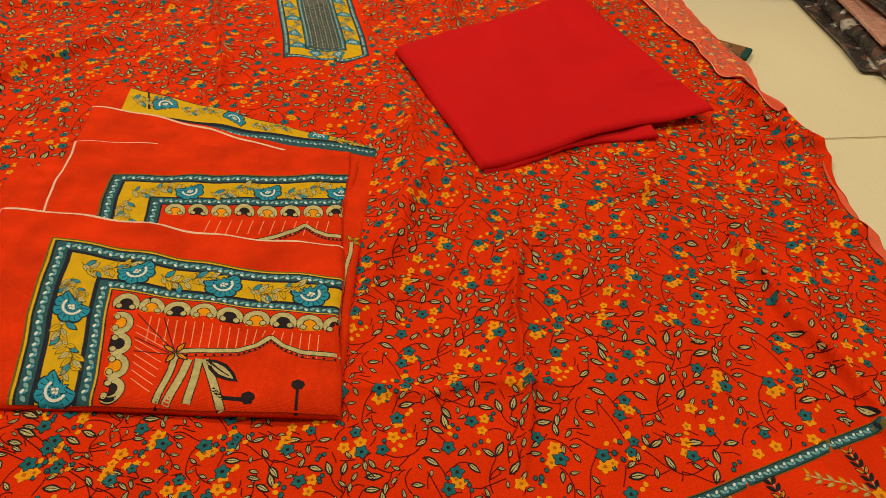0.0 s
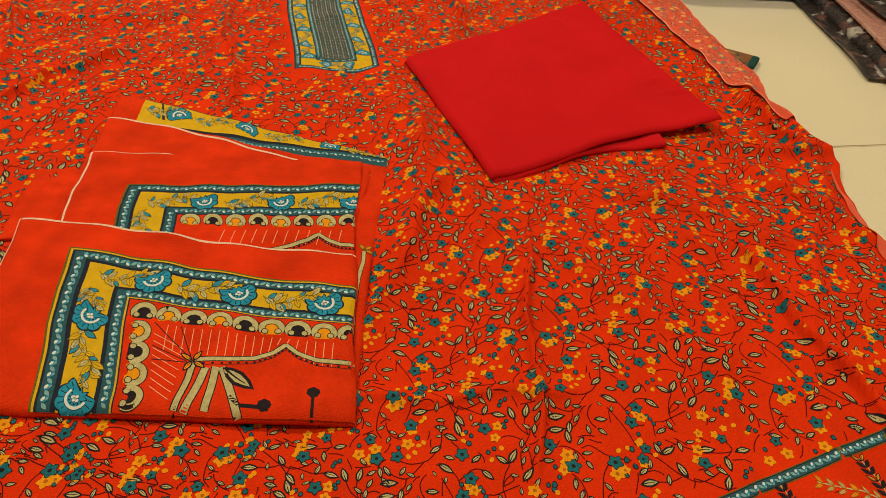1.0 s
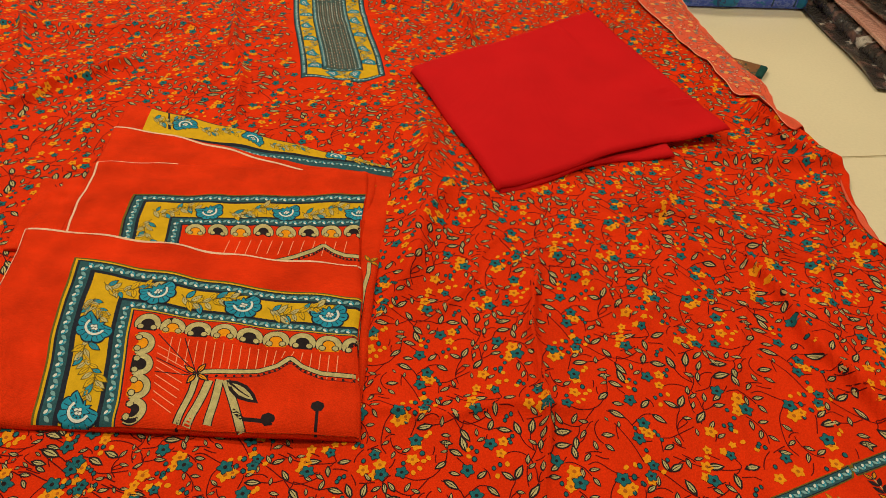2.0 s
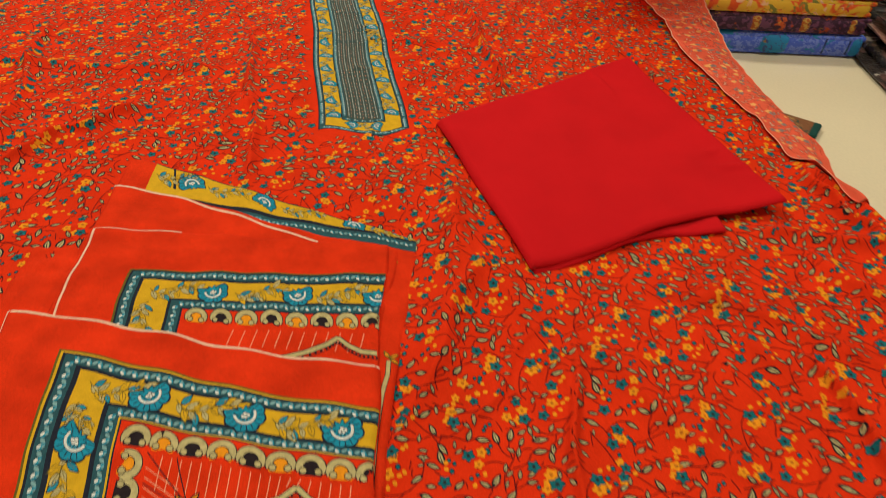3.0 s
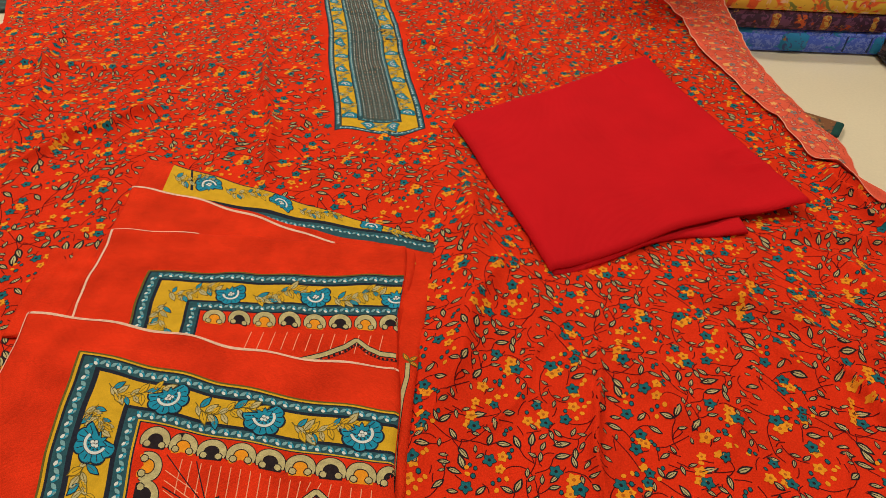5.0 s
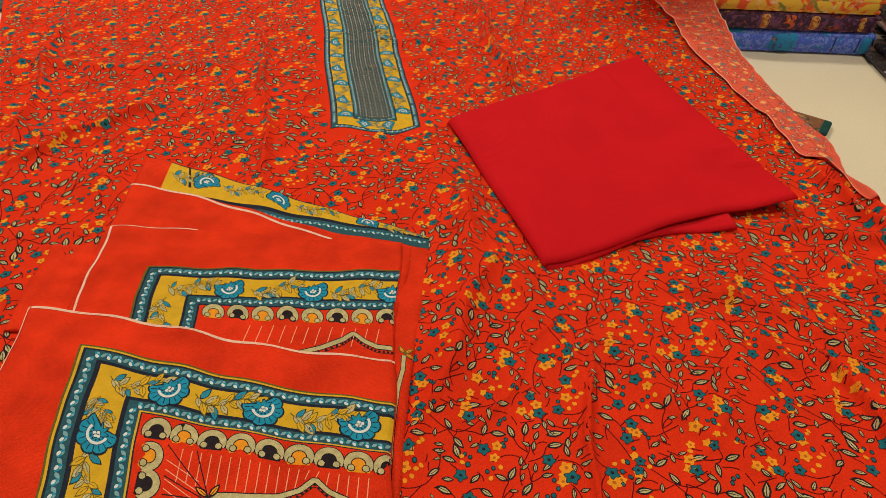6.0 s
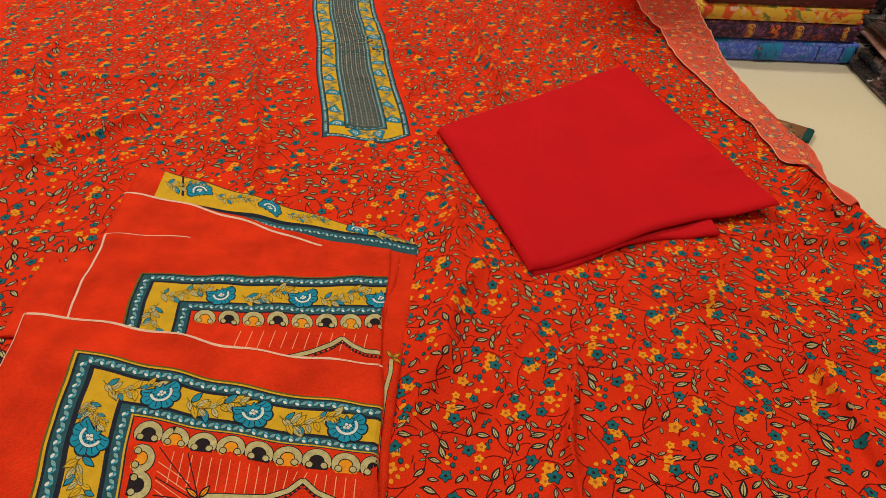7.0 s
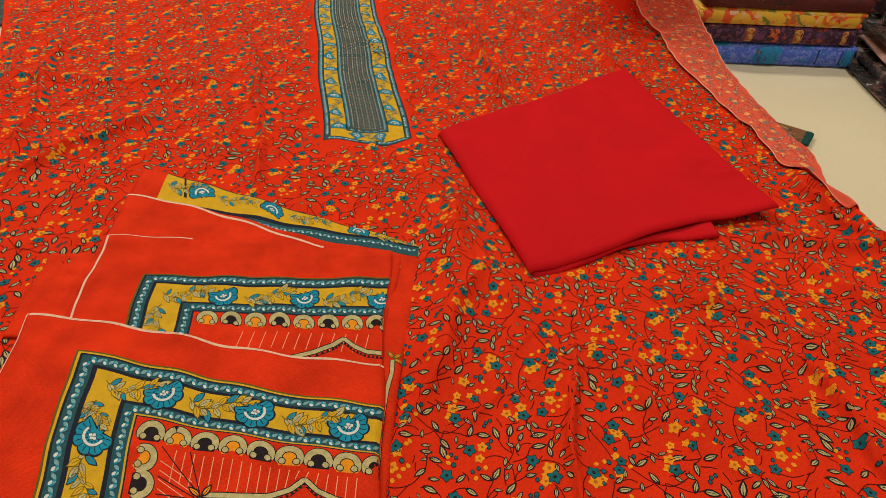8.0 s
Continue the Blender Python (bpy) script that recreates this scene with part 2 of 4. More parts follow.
def vine_print(ink, rnd, box, inside, pal, gap=0.0315):
    """Trailing stems with leaves, two-coloured flowers and berries, all over the box where inside() holds."""
    teal, yellow, amber, sage, dark, stem = pal
    x0, y0, x1, y1 = box
    cell = 0.0012
    taken = np.zeros((int((x1 - x0) / cell) + 40, int((y1 - y0) / cell) + 40), dtype=bool)

    def area(c, r):
        i, j, k = int((c[0] - x0) / cell) + 20, int((c[1] - y0) / cell) + 20, max(1, int(r / cell))
        return slice(max(0, i - k), i + k + 1), slice(max(0, j - k), j + k + 1)

    def free(c, r):
        return inside(c[0], c[1]) and inside(c[0] + r, c[1]) and inside(c[0] - r, c[1]) and inside(c[0], c[1] - r) and not taken[area(c, r)].any()

    def mark(c, r):
        taken[area(c, r)] = True

    def berries(c, r, count):
        a = rnd.uniform(0, 6.28)
        for k in range(count):
            p = (c[0] + r * math.cos(a + k * 1.1), c[1] + r * math.sin(a + k * 1.1))
            if free(p, 0.0016):
                berry(ink, p, rnd.uniform(0.0010, 0.0014), teal, dark)
                mark(p, 0.0014)

    rows = int((y1 - y0) / (gap * 0.87))
    for j in range(rows):
        for i in range(int((x1 - x0) / gap) + 1):
            c = (x0 + (i + 0.5 * (j % 2)) * gap + rnd.uniform(-0.3, 0.3) * gap, y0 + j * gap * 0.87 + rnd.uniform(-0.3, 0.3) * gap)
            if not free(c, 0.006):
                continue
            kind, a = rnd.random(), rnd.uniform(0, 6.28)
            dx, dy = math.cos(a), math.sin(a)
            if kind < 0.42:
                r = rnd.uniform(0.0046, 0.0055)
                bloom(ink, (c[0] - 0.0028 * dx, c[1] - 0.0028 * dy), r, yellow, None, amber, a, 2)
                if kind < 0.25:
                    bloom(ink, (c[0] - 0.0065 * dx + 0.002 * dy, c[1] - 0.0065 * dy), r * 0.75, yellow, None, None, a + 1, 2)
                bloom(ink, (c[0] + 0.003 * dx, c[1] + 0.003 * dy), r * 0.9, teal, dark, dark, a + 0.4, 4)
                mark(c, 0.0075)
                berries(c, 0.0098, 3)
            elif kind < 0.62:
                for s, fill in ((-1, teal), (1, teal)):
                    bloom(ink, (c[0] + s * 0.0052 * dx, c[1] + s * 0.0052 * dy), 0.0040, fill, dark, dark, a + s, 4)
                bloom(ink, (c[0] + 0.0020 * dy, c[1] - 0.0020 * dx), 0.0038, yellow, None, amber, a, 7)
                mark(c, 0.0078)
                berries(c, 0.0100, 5)
            elif kind < 0.8:
                bloom(ink, c, 0.0040, teal, dark, dark, a, 4)
                mark(c, 0.005)
                for k in range(3):
                    p = (c[0] + 0.0085 * math.cos(a + k), c[1] + 0.0085 * math.sin(a + k))
                    bloom(ink, p, rnd.uniform(0.0016, 0.0031), yellow, None, amber if k == 0 else None, a * k, 2)
                    mark(p, 0.002)
            else:
                bloom(ink, c, 0.0044, yellow, None, amber, a, 3)
                mark(c, 0.005)
                berries(c, 0.0075, 2)
    near = np.zeros_like(taken)
    for _ in range(int((x1 - x0) * (y1 - y0) / (gap * gap) * 17)):
        p = np.array((rnd.uniform(x0, x1), rnd.uniform(y0, y1)))
        if not inside(p[0], p[1]) or near[area(p, 0.0033)].any():
            continue
        a, turn, line, side = rnd.uniform(0, 6.28), rnd.uniform(-0.16, 0.16), [p], 1
        for k in range(rnd.randint(12, 34)):
            a += turn + rnd.uniform(-0.16, 0.16)
            q = line[-1] + 0.0025 * np.array((math.cos(a), math.sin(a)))
            if not inside(q[0], q[1]) or (k > 1 and near[area(q, 0.0021)].any()):
                break
            line.append(q)
            if k % 7 == 6:
                turn = -turn + rnd.uniform(-0.08, 0.08)
        if len(line) < 5:
            continue
        ink.strip(line, 0.00074, stem, 0)
        for q in line:
            near[area(q, 0.001)] = True
        for k, q in enumerate(line):
            if k % 4 == 3 or k == len(line) - 1:
                side = -side
                b = math.atan2(*(line[k] - line[k - 1])[::-1]) + (side * rnd.uniform(0.5, 1.1) if k < len(line) - 1 else 0)
                size, far = rnd.uniform(0.0072, 0.0106), rnd.uniform(0.0008, 0.0042)
                foot = q + far * np.array((math.cos(b), math.sin(b)))
                mid = foot + 0.5 * size * np.array((math.cos(b), math.sin(b)))
                if free(mid, 0.0018):
                    if far > 0.0012:
                        ink.strip([q, (q + foot) / 2 + 0.0003, foot], 0.00048, stem, 0)
                    leaf(ink, foot, b, size, sage, dark)
                    mark(mid, 0.0022)
    for _ in range(int((x1 - x0) * (y1 - y0) / (gap * gap) * 3.2)):
        p = (rnd.uniform(x0, x1), rnd.uniform(y0, y1))
        if free(p, 0.0034):
            a, kind = rnd.uniform(0, 6.28), rnd.random()
            if kind < 0.22:
                leaf(ink, p, a, 0.0075, sage, dark)
                mark(p, 0.0042)
            elif kind < 0.6:
                bloom(ink, p, rnd.uniform(0.0020, 0.0032), yellow, None, amber, a, 2)
                mark(p, 0.0035)
            else:
                for k in range(3):
                    q = (p[0] + 0.0024 * math.cos(a + 2.1 * k), p[1] + 0.0024 * math.sin(a + 2.1 * k))
                    ink.strip([p, q], 0.0004, stem, 0)
                    berry(ink, q, 0.0010, teal if kind < 0.85 else dark, dark)
                mark(p, 0.004)


# one repeat of the vine print, in millimetres from its own origin -----------
BLOSSOMS_TEAL = [
    (84, 51, 4), (28, 42, 4.4), (-63, -13, 3.2), (-65, -20, 3.4), (-20, -79, 4), (-24, -91, 4), (-67, -46, 4.2), (-94, -63, 3.2),
    (-73, -73, 3.7), (-87, -77, 4), (-14, -41, 4), (-28, -63, 4), (48, -59, 4.4), (32, -47, 4), (-14, 2, 2.9),
]
BLOSSOMS_YELLOW = [
    (81, 59, 3.4), (80, 52, 3.2), (29, 35, 4), (34, 38, 3), (-67, -10, 2.4), (-65, -23, 2.8), (-17, -86, 3.3), (-20, -84, 3),
    (-66, -50, 3.4), (-67, -62, 3.5), (-89, -70, 3.4), (-91, -78, 3.2), (-100, -76, 3.2), (-5, -38, 3), (-6, -47, 2.8), (44, -52, 3.8),
    (42, -62, 3.2), (43, -57, 3), (-24, 16, 3.6), (-28, 3, 2.6), (-18, 4, 2.4), (-12, 9, 2),
]
PETALS = [
    (-81, -18), (-75, -15), (-57, -16), (-60, -42), (-58, -39), (-59, -62), (-56, -59), (-65, -72), (-61, -68), (-28, -53), (-1, -54), (-7, -63),
    (-29, -2), (-9, 18), (-6, 11), (2, 8), (-66, -8), (-29, -48),
]
BUDS = [
    (41, 41), (35, 35), (-54, -8), (-67, -4), (-72, -15), (-76, -23), (-71, -26), (-11, -86), (-13, -84), (-9, -89), (-26, -84), (-61, -56),
    (-73, -66), (-101, -69), (-10, -58), (-6, -55), (0, -38), (1, -33), (-1, -36), (-23, -48), (-27, -46), (-24, -54), (36, -61), (39, -67),
    (36, -72), (32, -73), (36, -75), (4, 12), (7, 10), (3, 10), (-4, -18), (-1, -16), (-5, -21),
]
LEAVES_LOW = [
    (-44, -73, -33, -77), (-47, -79, -44, -82), (-37, -86, -37, -81), (-50, -94, -41, -92), (-14, -71, -5, -76), (5, -64, -4, -60), (5, -64, 9, -54),
    (6, -71, 12, -71), (15, -74, 21, -65), (27, -59, 35, -57), (23, -57, 23, -50), (15, -83, 14, -78), (23, -77, 26, -71), (30, -37, 41, -34),
    (46, -44, 43, -35), (37, -29, 30, -23), (7, -32, 2, -22), (14, -30, 15, -19), (-43, -50, -33, -53), (-44, -50, -46, -44), (-43, -51, -48, -53),
    (-50, -40, -43, -40),
]
LEAVES_HIGH = [
    (-43, -59, -50, -66), (-37, -33, -29, -41), (-24, -37, -25, -31), (-16, -31, -14, -22), (-11, -28, 0, -29), (-75, -88, -81, -82), (-69, -87, -66, -80),
    (-92, -91, -86, -86), (-82, -95, -70, -92), (-66, -95, -66, -104), (-41, -67, -33, -67), (-21, -68, -15, -61), (58, 52, 54, 59), (58, 52, 66, 58),
    (73, 40, 67, 48), (61, 33, 61, 40), (43, 31, 54, 34), (81, 17, 76, 28), (61, 22, 70, 22), (-31, -9, -20, -6), (-8, -6, 1, -3),
    (-14, -9, -12, -18),
]
STEMS_LOW = [
    ((5, -88), (2, -80), (3, -71), (5, -64), (-1, -60)), ((2, -80), (7, -71)), ((-7, -50), (1, -45), (9, -45), (15, -49), (19, -56), (21, -63), (28, -59)),
    ((21, -63), (22, -57)), ((17, -42), (14, -34), (14, -27)), ((17, -42), (6, -31)),
    ((15, -49), (18, -41), (17, -34)), ((18, -49), (27, -45), (30, -37)), ((-45, -74), (-33, -77), (-28, -82), (-24, -88)),
    ((-38, -94), (-39, -86), (-37, -82)), ((-53, -73), (-60, -84), (-64, -88), (-71, -88), (-81, -84)), ((-64, -88), (-66, -97)),
    ((-44, -50), (-44, -59), (-51, -72), (-62, -77), (-71, -76)), ((-45, -38), (-44, -50)), ((49, 53), (58, 48), (69, 41), (80, 39), (92, 47), (93, 52)),
    ((69, 41), (77, 31), (81, 19)),
]
STEMS_HIGH = [
    ((53, 34), (62, 36), (69, 40)), ((-50, 8), (-42, 13), (-34, 18)), ((-50, 8), (-56, 6), (-56, -3)),
    ((-87, 12), (-76, -1), (-69, -12)), ((-105, -19), (-99, -17), (-87, -22), (-73, -23)), ((-50, -5), (-43, -7), (-33, -9), (-24, -9), (-10, -6), (-10, -2), (-13, 1)),
    ((-48, -10), (-43, -7)), ((-10, -6), (-14, -10)), ((-35, -27), (-27, -28), (-17, -30), (-11, -28)),
    ((-35, -27), (-36, -33)), ((-11, -28), (-4, -28)), ((41, -34), (49, -31), (52, -25)),
    ((-28, -82), (-20, -73), (-14, -71)), ((18, -74), (21, -63)), ((2, -80), (9, -74), (6, -71)),
    ((24, 41), (20, 31), (20, 14), (25, 7)),
]
REPEAT = np.array([(0.1582, -0.0272), (0.1112, 0.0674)])
ORIGIN = np.array((0.05, 0.30))
PULL = np.array([(0.1, -1.1), (-5.9, 6.1), (4.5, 5.5), (7.0, -7.1), (5.1, 13.6), (-9.9, 0.9), (11.0, -0.1), (-8.6, -4.5), (-8.6, -31.4), (-4.1, 3.1)]) / 1000


def pulled(p):
    """The spread cloth lies a little askew and stretched: where a place of the straight print comes to rest."""
    p = np.atleast_2d(np.asarray(p, dtype=float))
    u, v = ((p - (0.05, 0.36)) / 0.2).T
    u, v = np.clip(u, -1.6, 1.2), np.clip(v, -1.1, 1.2)
    return p + np.stack([u ** 0, u, v, u * u, u * v, v * v, u ** 3, u * u * v, u * v * v, v ** 3], 1) @ PULL


def smooth_line(pts, n=5):
    """A bent line through the points, cut finer."""
    pts = np.asarray(pts, dtype=float)
    if len(pts) == 2:
        side = np.array((-(pts[1] - pts[0])[1], (pts[1] - pts[0])[0])) * 0.10
        pts = np.array([pts[0], pts.mean(0) + side, pts[1]])
    full = np.vstack([2 * pts[0] - pts[1], pts, 2 * pts[-1] - pts[-2]])
    out = []
    for a, b, c, d in zip(full, full[1:], full[2:], full[3:]):
        for t in np.arange(n) / n:
            out.append(0.5 * (2 * b + (c - a) * t + (2 * a - 5 * b + 4 * c - d) * t * t + (3 * b - a - 3 * c + d) * t ** 3))
    return np.array(out + [pts[-1]])


def filled_repeat(rnd):
    """Twigs with leaves and buds that grow into the bare places of one repeat and meet across its edges."""
    cell = REPEAT.T * 1000
    back = np.linalg.inv(cell)
    taken = [np.array(b[:2]) for b in BLOSSOMS_TEAL + BLOSSOMS_YELLOW] * 2 + [np.array(p) for p in PETALS + BUDS]
    for fx, fy, tx, ty in LEAVES_LOW + LEAVES_HIGH:
        taken += [np.array((fx * (1 - t) + tx * t, fy * (1 - t) + ty * t)) for t in (0.2, 0.5, 0.8)]
    lines = [p for line in STEMS_LOW + STEMS_HIGH for p in smooth_line(np.array(line, dtype=float), 4)]

    def gap(p, others):
        w = back @ (np.array(p)[:, None] - np.array(others).T)
        return np.linalg.norm(cell @ (w - np.rint(w)), axis=0).min()

    small, more = [], []
    for _ in range(320):
        p = cell @ np.array((rnd.random(), rnd.random()))
        if gap(p, taken) < 4.2 or gap(p, lines) < 3.2:
            continue
        a, bend, line = rnd.uniform(0, 6.28), rnd.uniform(-0.3, 0.3), [p]
        for k in range(rnd.randint(4, 10)):
            a += bend + rnd.uniform(-0.15, 0.15)
            q = line[-1] + 2.2 * np.array((math.cos(a), math.sin(a)))
            if gap(q, taken) < 2.4 or gap(q, lines) < 1.6:
                break
            line.append(q)
        if len(line) < 4:
            continue
        side = 1
        for k in range(1, len(line)):
            if k % 2 == 0 and k < len(line) - 1:
                continue
            side = -side
            d = line[k] - line[k - 1]
            b = math.atan2(d[1], d[0]) + (side * rnd.uniform(0.6, 1.1) if k < len(line) - 1 else 0)
            size = rnd.uniform(6.0, 8.4)
            way = np.array((math.cos(b), math.sin(b)))
            foot = line[k] + way * 0.8
            if min(gap(foot + way * size * t, taken) for t in (0.4, 0.75)) > 3.8:
                small.append((*foot, *(foot + way * size)))
                taken += [foot + way * size * t for t in (0.2, 0.5, 0.8)]
        lines += line
        more.append(np.array(line) / 1000)
    return small, more


def repeat_print(ink, inside, pal, box):
    """The vine print, repeat by repeat, wherever inside() holds."""
    teal, yellow, amber, sage, dark, stem = pal
    spin = random.Random(2)
    teals = [(x, y, r, spin.uniform(0, 6.28)) for x, y, r in BLOSSOMS_TEAL]
    yellows = [(x, y, r, spin.uniform(0, 6.28)) for x, y, r in BLOSSOMS_YELLOW]
    small, more = filled_repeat(random.Random(17))
    sprays = [smooth_line(np.array(line) / 1000) for line in STEMS_LOW + STEMS_HIGH] + [np.array(line) for line in more]

    def ok(c, r):
        return inside(c[0], c[1]) and inside(c[0] + r, c[1]) and inside(c[0] - r, c[1]) and inside(c[0], c[1] - r)

    for i, j in itertools.product(range(-16, 17), range(-18, 22)):
        o = ORIGIN + REPEAT[0] * i + REPEAT[1] * j
        if not (box[0] - 0.15 < o[0] < box[2] + 0.15 and box[1] - 0.15 < o[1] < box[3] + 0.15):
            continue
        for line in sprays:
            at = pulled(o + line)
            if all(inside(x, y) for x, y in at[::3]) and inside(*at[-1]):
                ink.strip(at, 0.00068, stem, 0)
        for fx, fy, tx, ty in LEAVES_LOW + LEAVES_HIGH + small:
            foot, tip = pulled(o + np.array([(fx, fy), (tx, ty)]) / 1000)
            if ok((foot + tip) / 2, 0.003) and inside(*tip):
                d = tip - foot
                leaf(ink, foot, math.atan2(d[1], d[0]), np.linalg.norm(d) * 1.12, sage, dark)
        for x, y, r, a in yellows:
            c = pulled(o + (x / 1000, y / 1000))[0]
            if ok(c, 0.003):
                bloom(ink, c, r * 0.00135, yellow, None, amber if r > 2.5 else None, a, 2)
        for x, y in PETALS:
            c = pulled(o + (x / 1000, y / 1000))[0]
            if ok(c, 0.002):
                ink.poly(turned(HEX * (0.0020, 0.0016), c, x * 0.7 + y), yellow, 3)
        for x, y in BUDS:
            c = pulled(o + (x / 1000, y / 1000))[0]
            if ok(c, 0.002):
                berry(ink, c, 0.00135 + 0.0004 * ((x * 7 + y) % 3 == 0), teal, dark)
        for x, y, r, a in teals:
            c = pulled(o + (x / 1000, y / 1000))[0]
            if ok(c, 0.003):
                bloom(ink, c, r * 0.00118, teal, dark, dark, a, 4)


def fan(ink, c, r, a, lay=6):
    """A fan-shaped blue flower: toothed petals, a white arc, dark dots and a budded calyx."""
    t = np.linspace(-0.55, math.pi + 0.55, 67)
    teeth = 0.90 + 0.14 * np.abs(np.sin((t + 0.55) * 11 * math.pi / (2 * (math.pi + 1.1)))) ** 0.7
    half = np.stack([np.cos(t) * teeth, np.sin(t) * teeth], 1)
    ink.rim(turned(np.vstack([half * r * 1.08, [(0, -0.36 * r)]]), c, a), turned(np.vstack([half * r * 0.98, [(0, -0.24 * r)]]), c, a), NAVY, lay + 1)
    ink.poly(turned(np.vstack([half * r, [(0, -0.25 * r)]]), c, a), BLUE, lay + 1)
    for k in np.linspace(-0.4, math.pi + 0.4, 12):
        ink.strip(turned([(math.cos(k) * r * 0.64, math.sin(k) * r * 0.64), (math.cos(k) * r * 0.93, math.sin(k) * r * 0.93)], c, a), r * 0.045, NAVY, lay + 2)
    arc = np.stack([np.cos(t[6:-6]), np.sin(t[6:-6])], 1)
    ink.strip(turned(arc * r * 0.60, c, a), r * 0.03, NAVY, lay + 3)
    ink.strip(turned(arc * r * 0.52, c, a), r * 0.14, WHITE, lay + 3)
    for k in np.linspace(0, math.pi, 7):
        ink.poly(turned(HEX * r * 0.05 + (math.cos(k) * r * 0.36, math.sin(k) * r * 0.36), c, a), NAVY, lay + 2)
    for x, y in ((-0.14, 0.10), (0.14, 0.10), (0, 0.17), (0, -0.02)):
        ink.rim(turned(HEX * r * 0.13 + (x * r, y * r), c, a), turned(HEX * r * 0.10 + (x * r, y * r), c, a), NAVY, lay + 4)
        ink.poly(turned(HEX * r * 0.10 + (x * r, y * r), c, a), WHITE, lay + 4)
    for k in (-1.15, -0.4, 0.4, 1.15):
        ink.poly(turned(LEAF * r * 0.62, c, a - math.pi / 2 + k), NAVY, lay + 2)
        ink.poly(turned(LEAF * r * 0.50 + (r * 0.03, 0), c, a - math.pi / 2 + k), BLUE, lay + 3)


def scroll(ink, a, b, depth, rnd, size, lay=5):
    """A waving stem with outlined leaves between a and b, in a band of the given depth."""
    a, b = np.asarray(a, dtype=float), np.asarray(b, dtype=float)
    d = b - a
    n = np.array((-d[1], d[0])) / np.linalg.norm(d)
    t = np.linspace(0, 1, 22)[:, None]
    line = a + d * t + n * np.sin(t * 2 * math.pi) * depth * 0.28
    ink.strip(line, 0.0007, OLIVE, lay)
    way = math.atan2(d[1], d[0])
    for k in range(1, 21):
        s = 1 if k % 2 else -1
        blue = k % 5 == 2
        ang = way + s * rnd.uniform(0.5, 1.2)
        L = size * rnd.uniform(0.75, 1.15)
        ink.rim(turned(LEAF * L * 1.1, line[k], ang), turned(LEAF * L * 0.9 + (L * 0.08, 0), line[k], ang), NAVY if blue else OLIVE, lay + 2)
        ink.poly(turned(LEAF * L * 0.9 + (L * 0.08, 0), line[k], ang), BLUE if blue else (LEAFC if k % 4 < 2 else MUSTARD), lay + 2)
        ink.strip(turned([(L * 0.1, 0), (L * 0.7, 0)], line[k], ang), 0.0004, OLIVE, lay + 3)


def rope(ink, a, b, width, lay=3, pitch=0.0062):
    """A slate border line with white buds and light leaves between dark edges."""
    a, b = np.asarray(a, dtype=float), np.asarray(b, dtype=float)
    d = b - a
    length = np.linalg.norm(d)
    n = np.array((-d[1], d[0])) / length
    way = math.atan2(d[1], d[0])
    k = 0
    s = pitch * 0.5
    while s < length - pitch * 0.3:
        c = a + d * s / length
        ink.poly(turned(LEAF * width * (0.95, 1.1) - (width * 0.45, 0), c - n * width * 0.05, way + 0.75), BLUE, lay)
        ink.poly(turned(HEX * width * (0.25, 0.17), c + n * width * 0.16, way + 0.7), WHITE, lay + 1)
        ink.poly(turned(HEX * width * (0.17, 0.12), c - n * width * 0.22, way + 0.7), P_BLUE, lay + 1)
        ink.poly(turned(LEAF * width * (0.75, 0.9) - (width * 0.3, 0), c + d / length * pitch * 0.5, way - 0.75), P_BLUE, lay + 1)
        s += pitch



# setting -------------------------------------------------------------------
YAW = 12.0
floor = tagged(new("floor"), "cream glazed tile floor with thin joints", "floor", kind="structure")
bm = bmesh.new()
bmesh.ops.create_cube(bm, size=1, matrix=Matrix.Translation((0, 0.9, -0.045)) @ Matrix.Diagonal((5.2, 5.2, 0.08, 1)))
part("joint_bed", bm, GROUT, floor, "thin brown tile joints", False)


def room_wall(name, x, y, sx, sy):
    bm = bmesh.new()
    bmesh.ops.create_cube(bm, size=1, matrix=Matrix.Translation((x, y, 1.35)) @ Matrix.Diagonal((sx, sy, 2.8, 1)))
    tagged(part(name, bm, PLASTER, None, smooth=False), "plain off-white painted wall", "wall", kind="structure")


room_wall("wall_north", 0, 3.55, 5.4, 0.1)
room_wall("wall_south", 0, -1.75, 5.4, 0.1)
room_wall("wall_west", -2.65, 0.9, 0.1, 5.2)
room_wall("wall_east", 2.65, 0.9, 0.1, 5.2)
bm = bmesh.new()
bmesh.ops.create_cube(bm, size=1, matrix=Matrix.Translation((0, 0.9, 2.80)) @ Matrix.Diagonal((5.4, 5.4, 0.1, 1)))
tagged(part("ceiling", bm, PLASTER, None, smooth=False), "plain off-white painted ceiling", "ceiling", kind="structure")


# the printed dress cloth -------------------------------------------------
def ridge(x, y, a, b, h, w, soft=0.35):
    """Height of a crease from a to b over the points x, y."""
    ax, ay, bx, by = *a, *b
    L = math.hypot(bx - ax, by - ay)
    tx, ty = (bx - ax) / L, (by - ay) / L
    s = ((x - ax) * tx + (y - ay) * ty) / L
    d = (x - ax) * -ty + (y - ay) * tx + 0.004 * np.sin(s * 9 + ax * 40)
    ends = np.clip((s + soft) / soft, 0, 1) * np.clip((1 + soft - s) / soft, 0, 1)
    steep = np.where(d > 0, 1.1, 0.7)
    return h * np.exp(-np.abs(d / (w * steep)) ** 1.5) * ends * ends * (3 - 2 * ends)


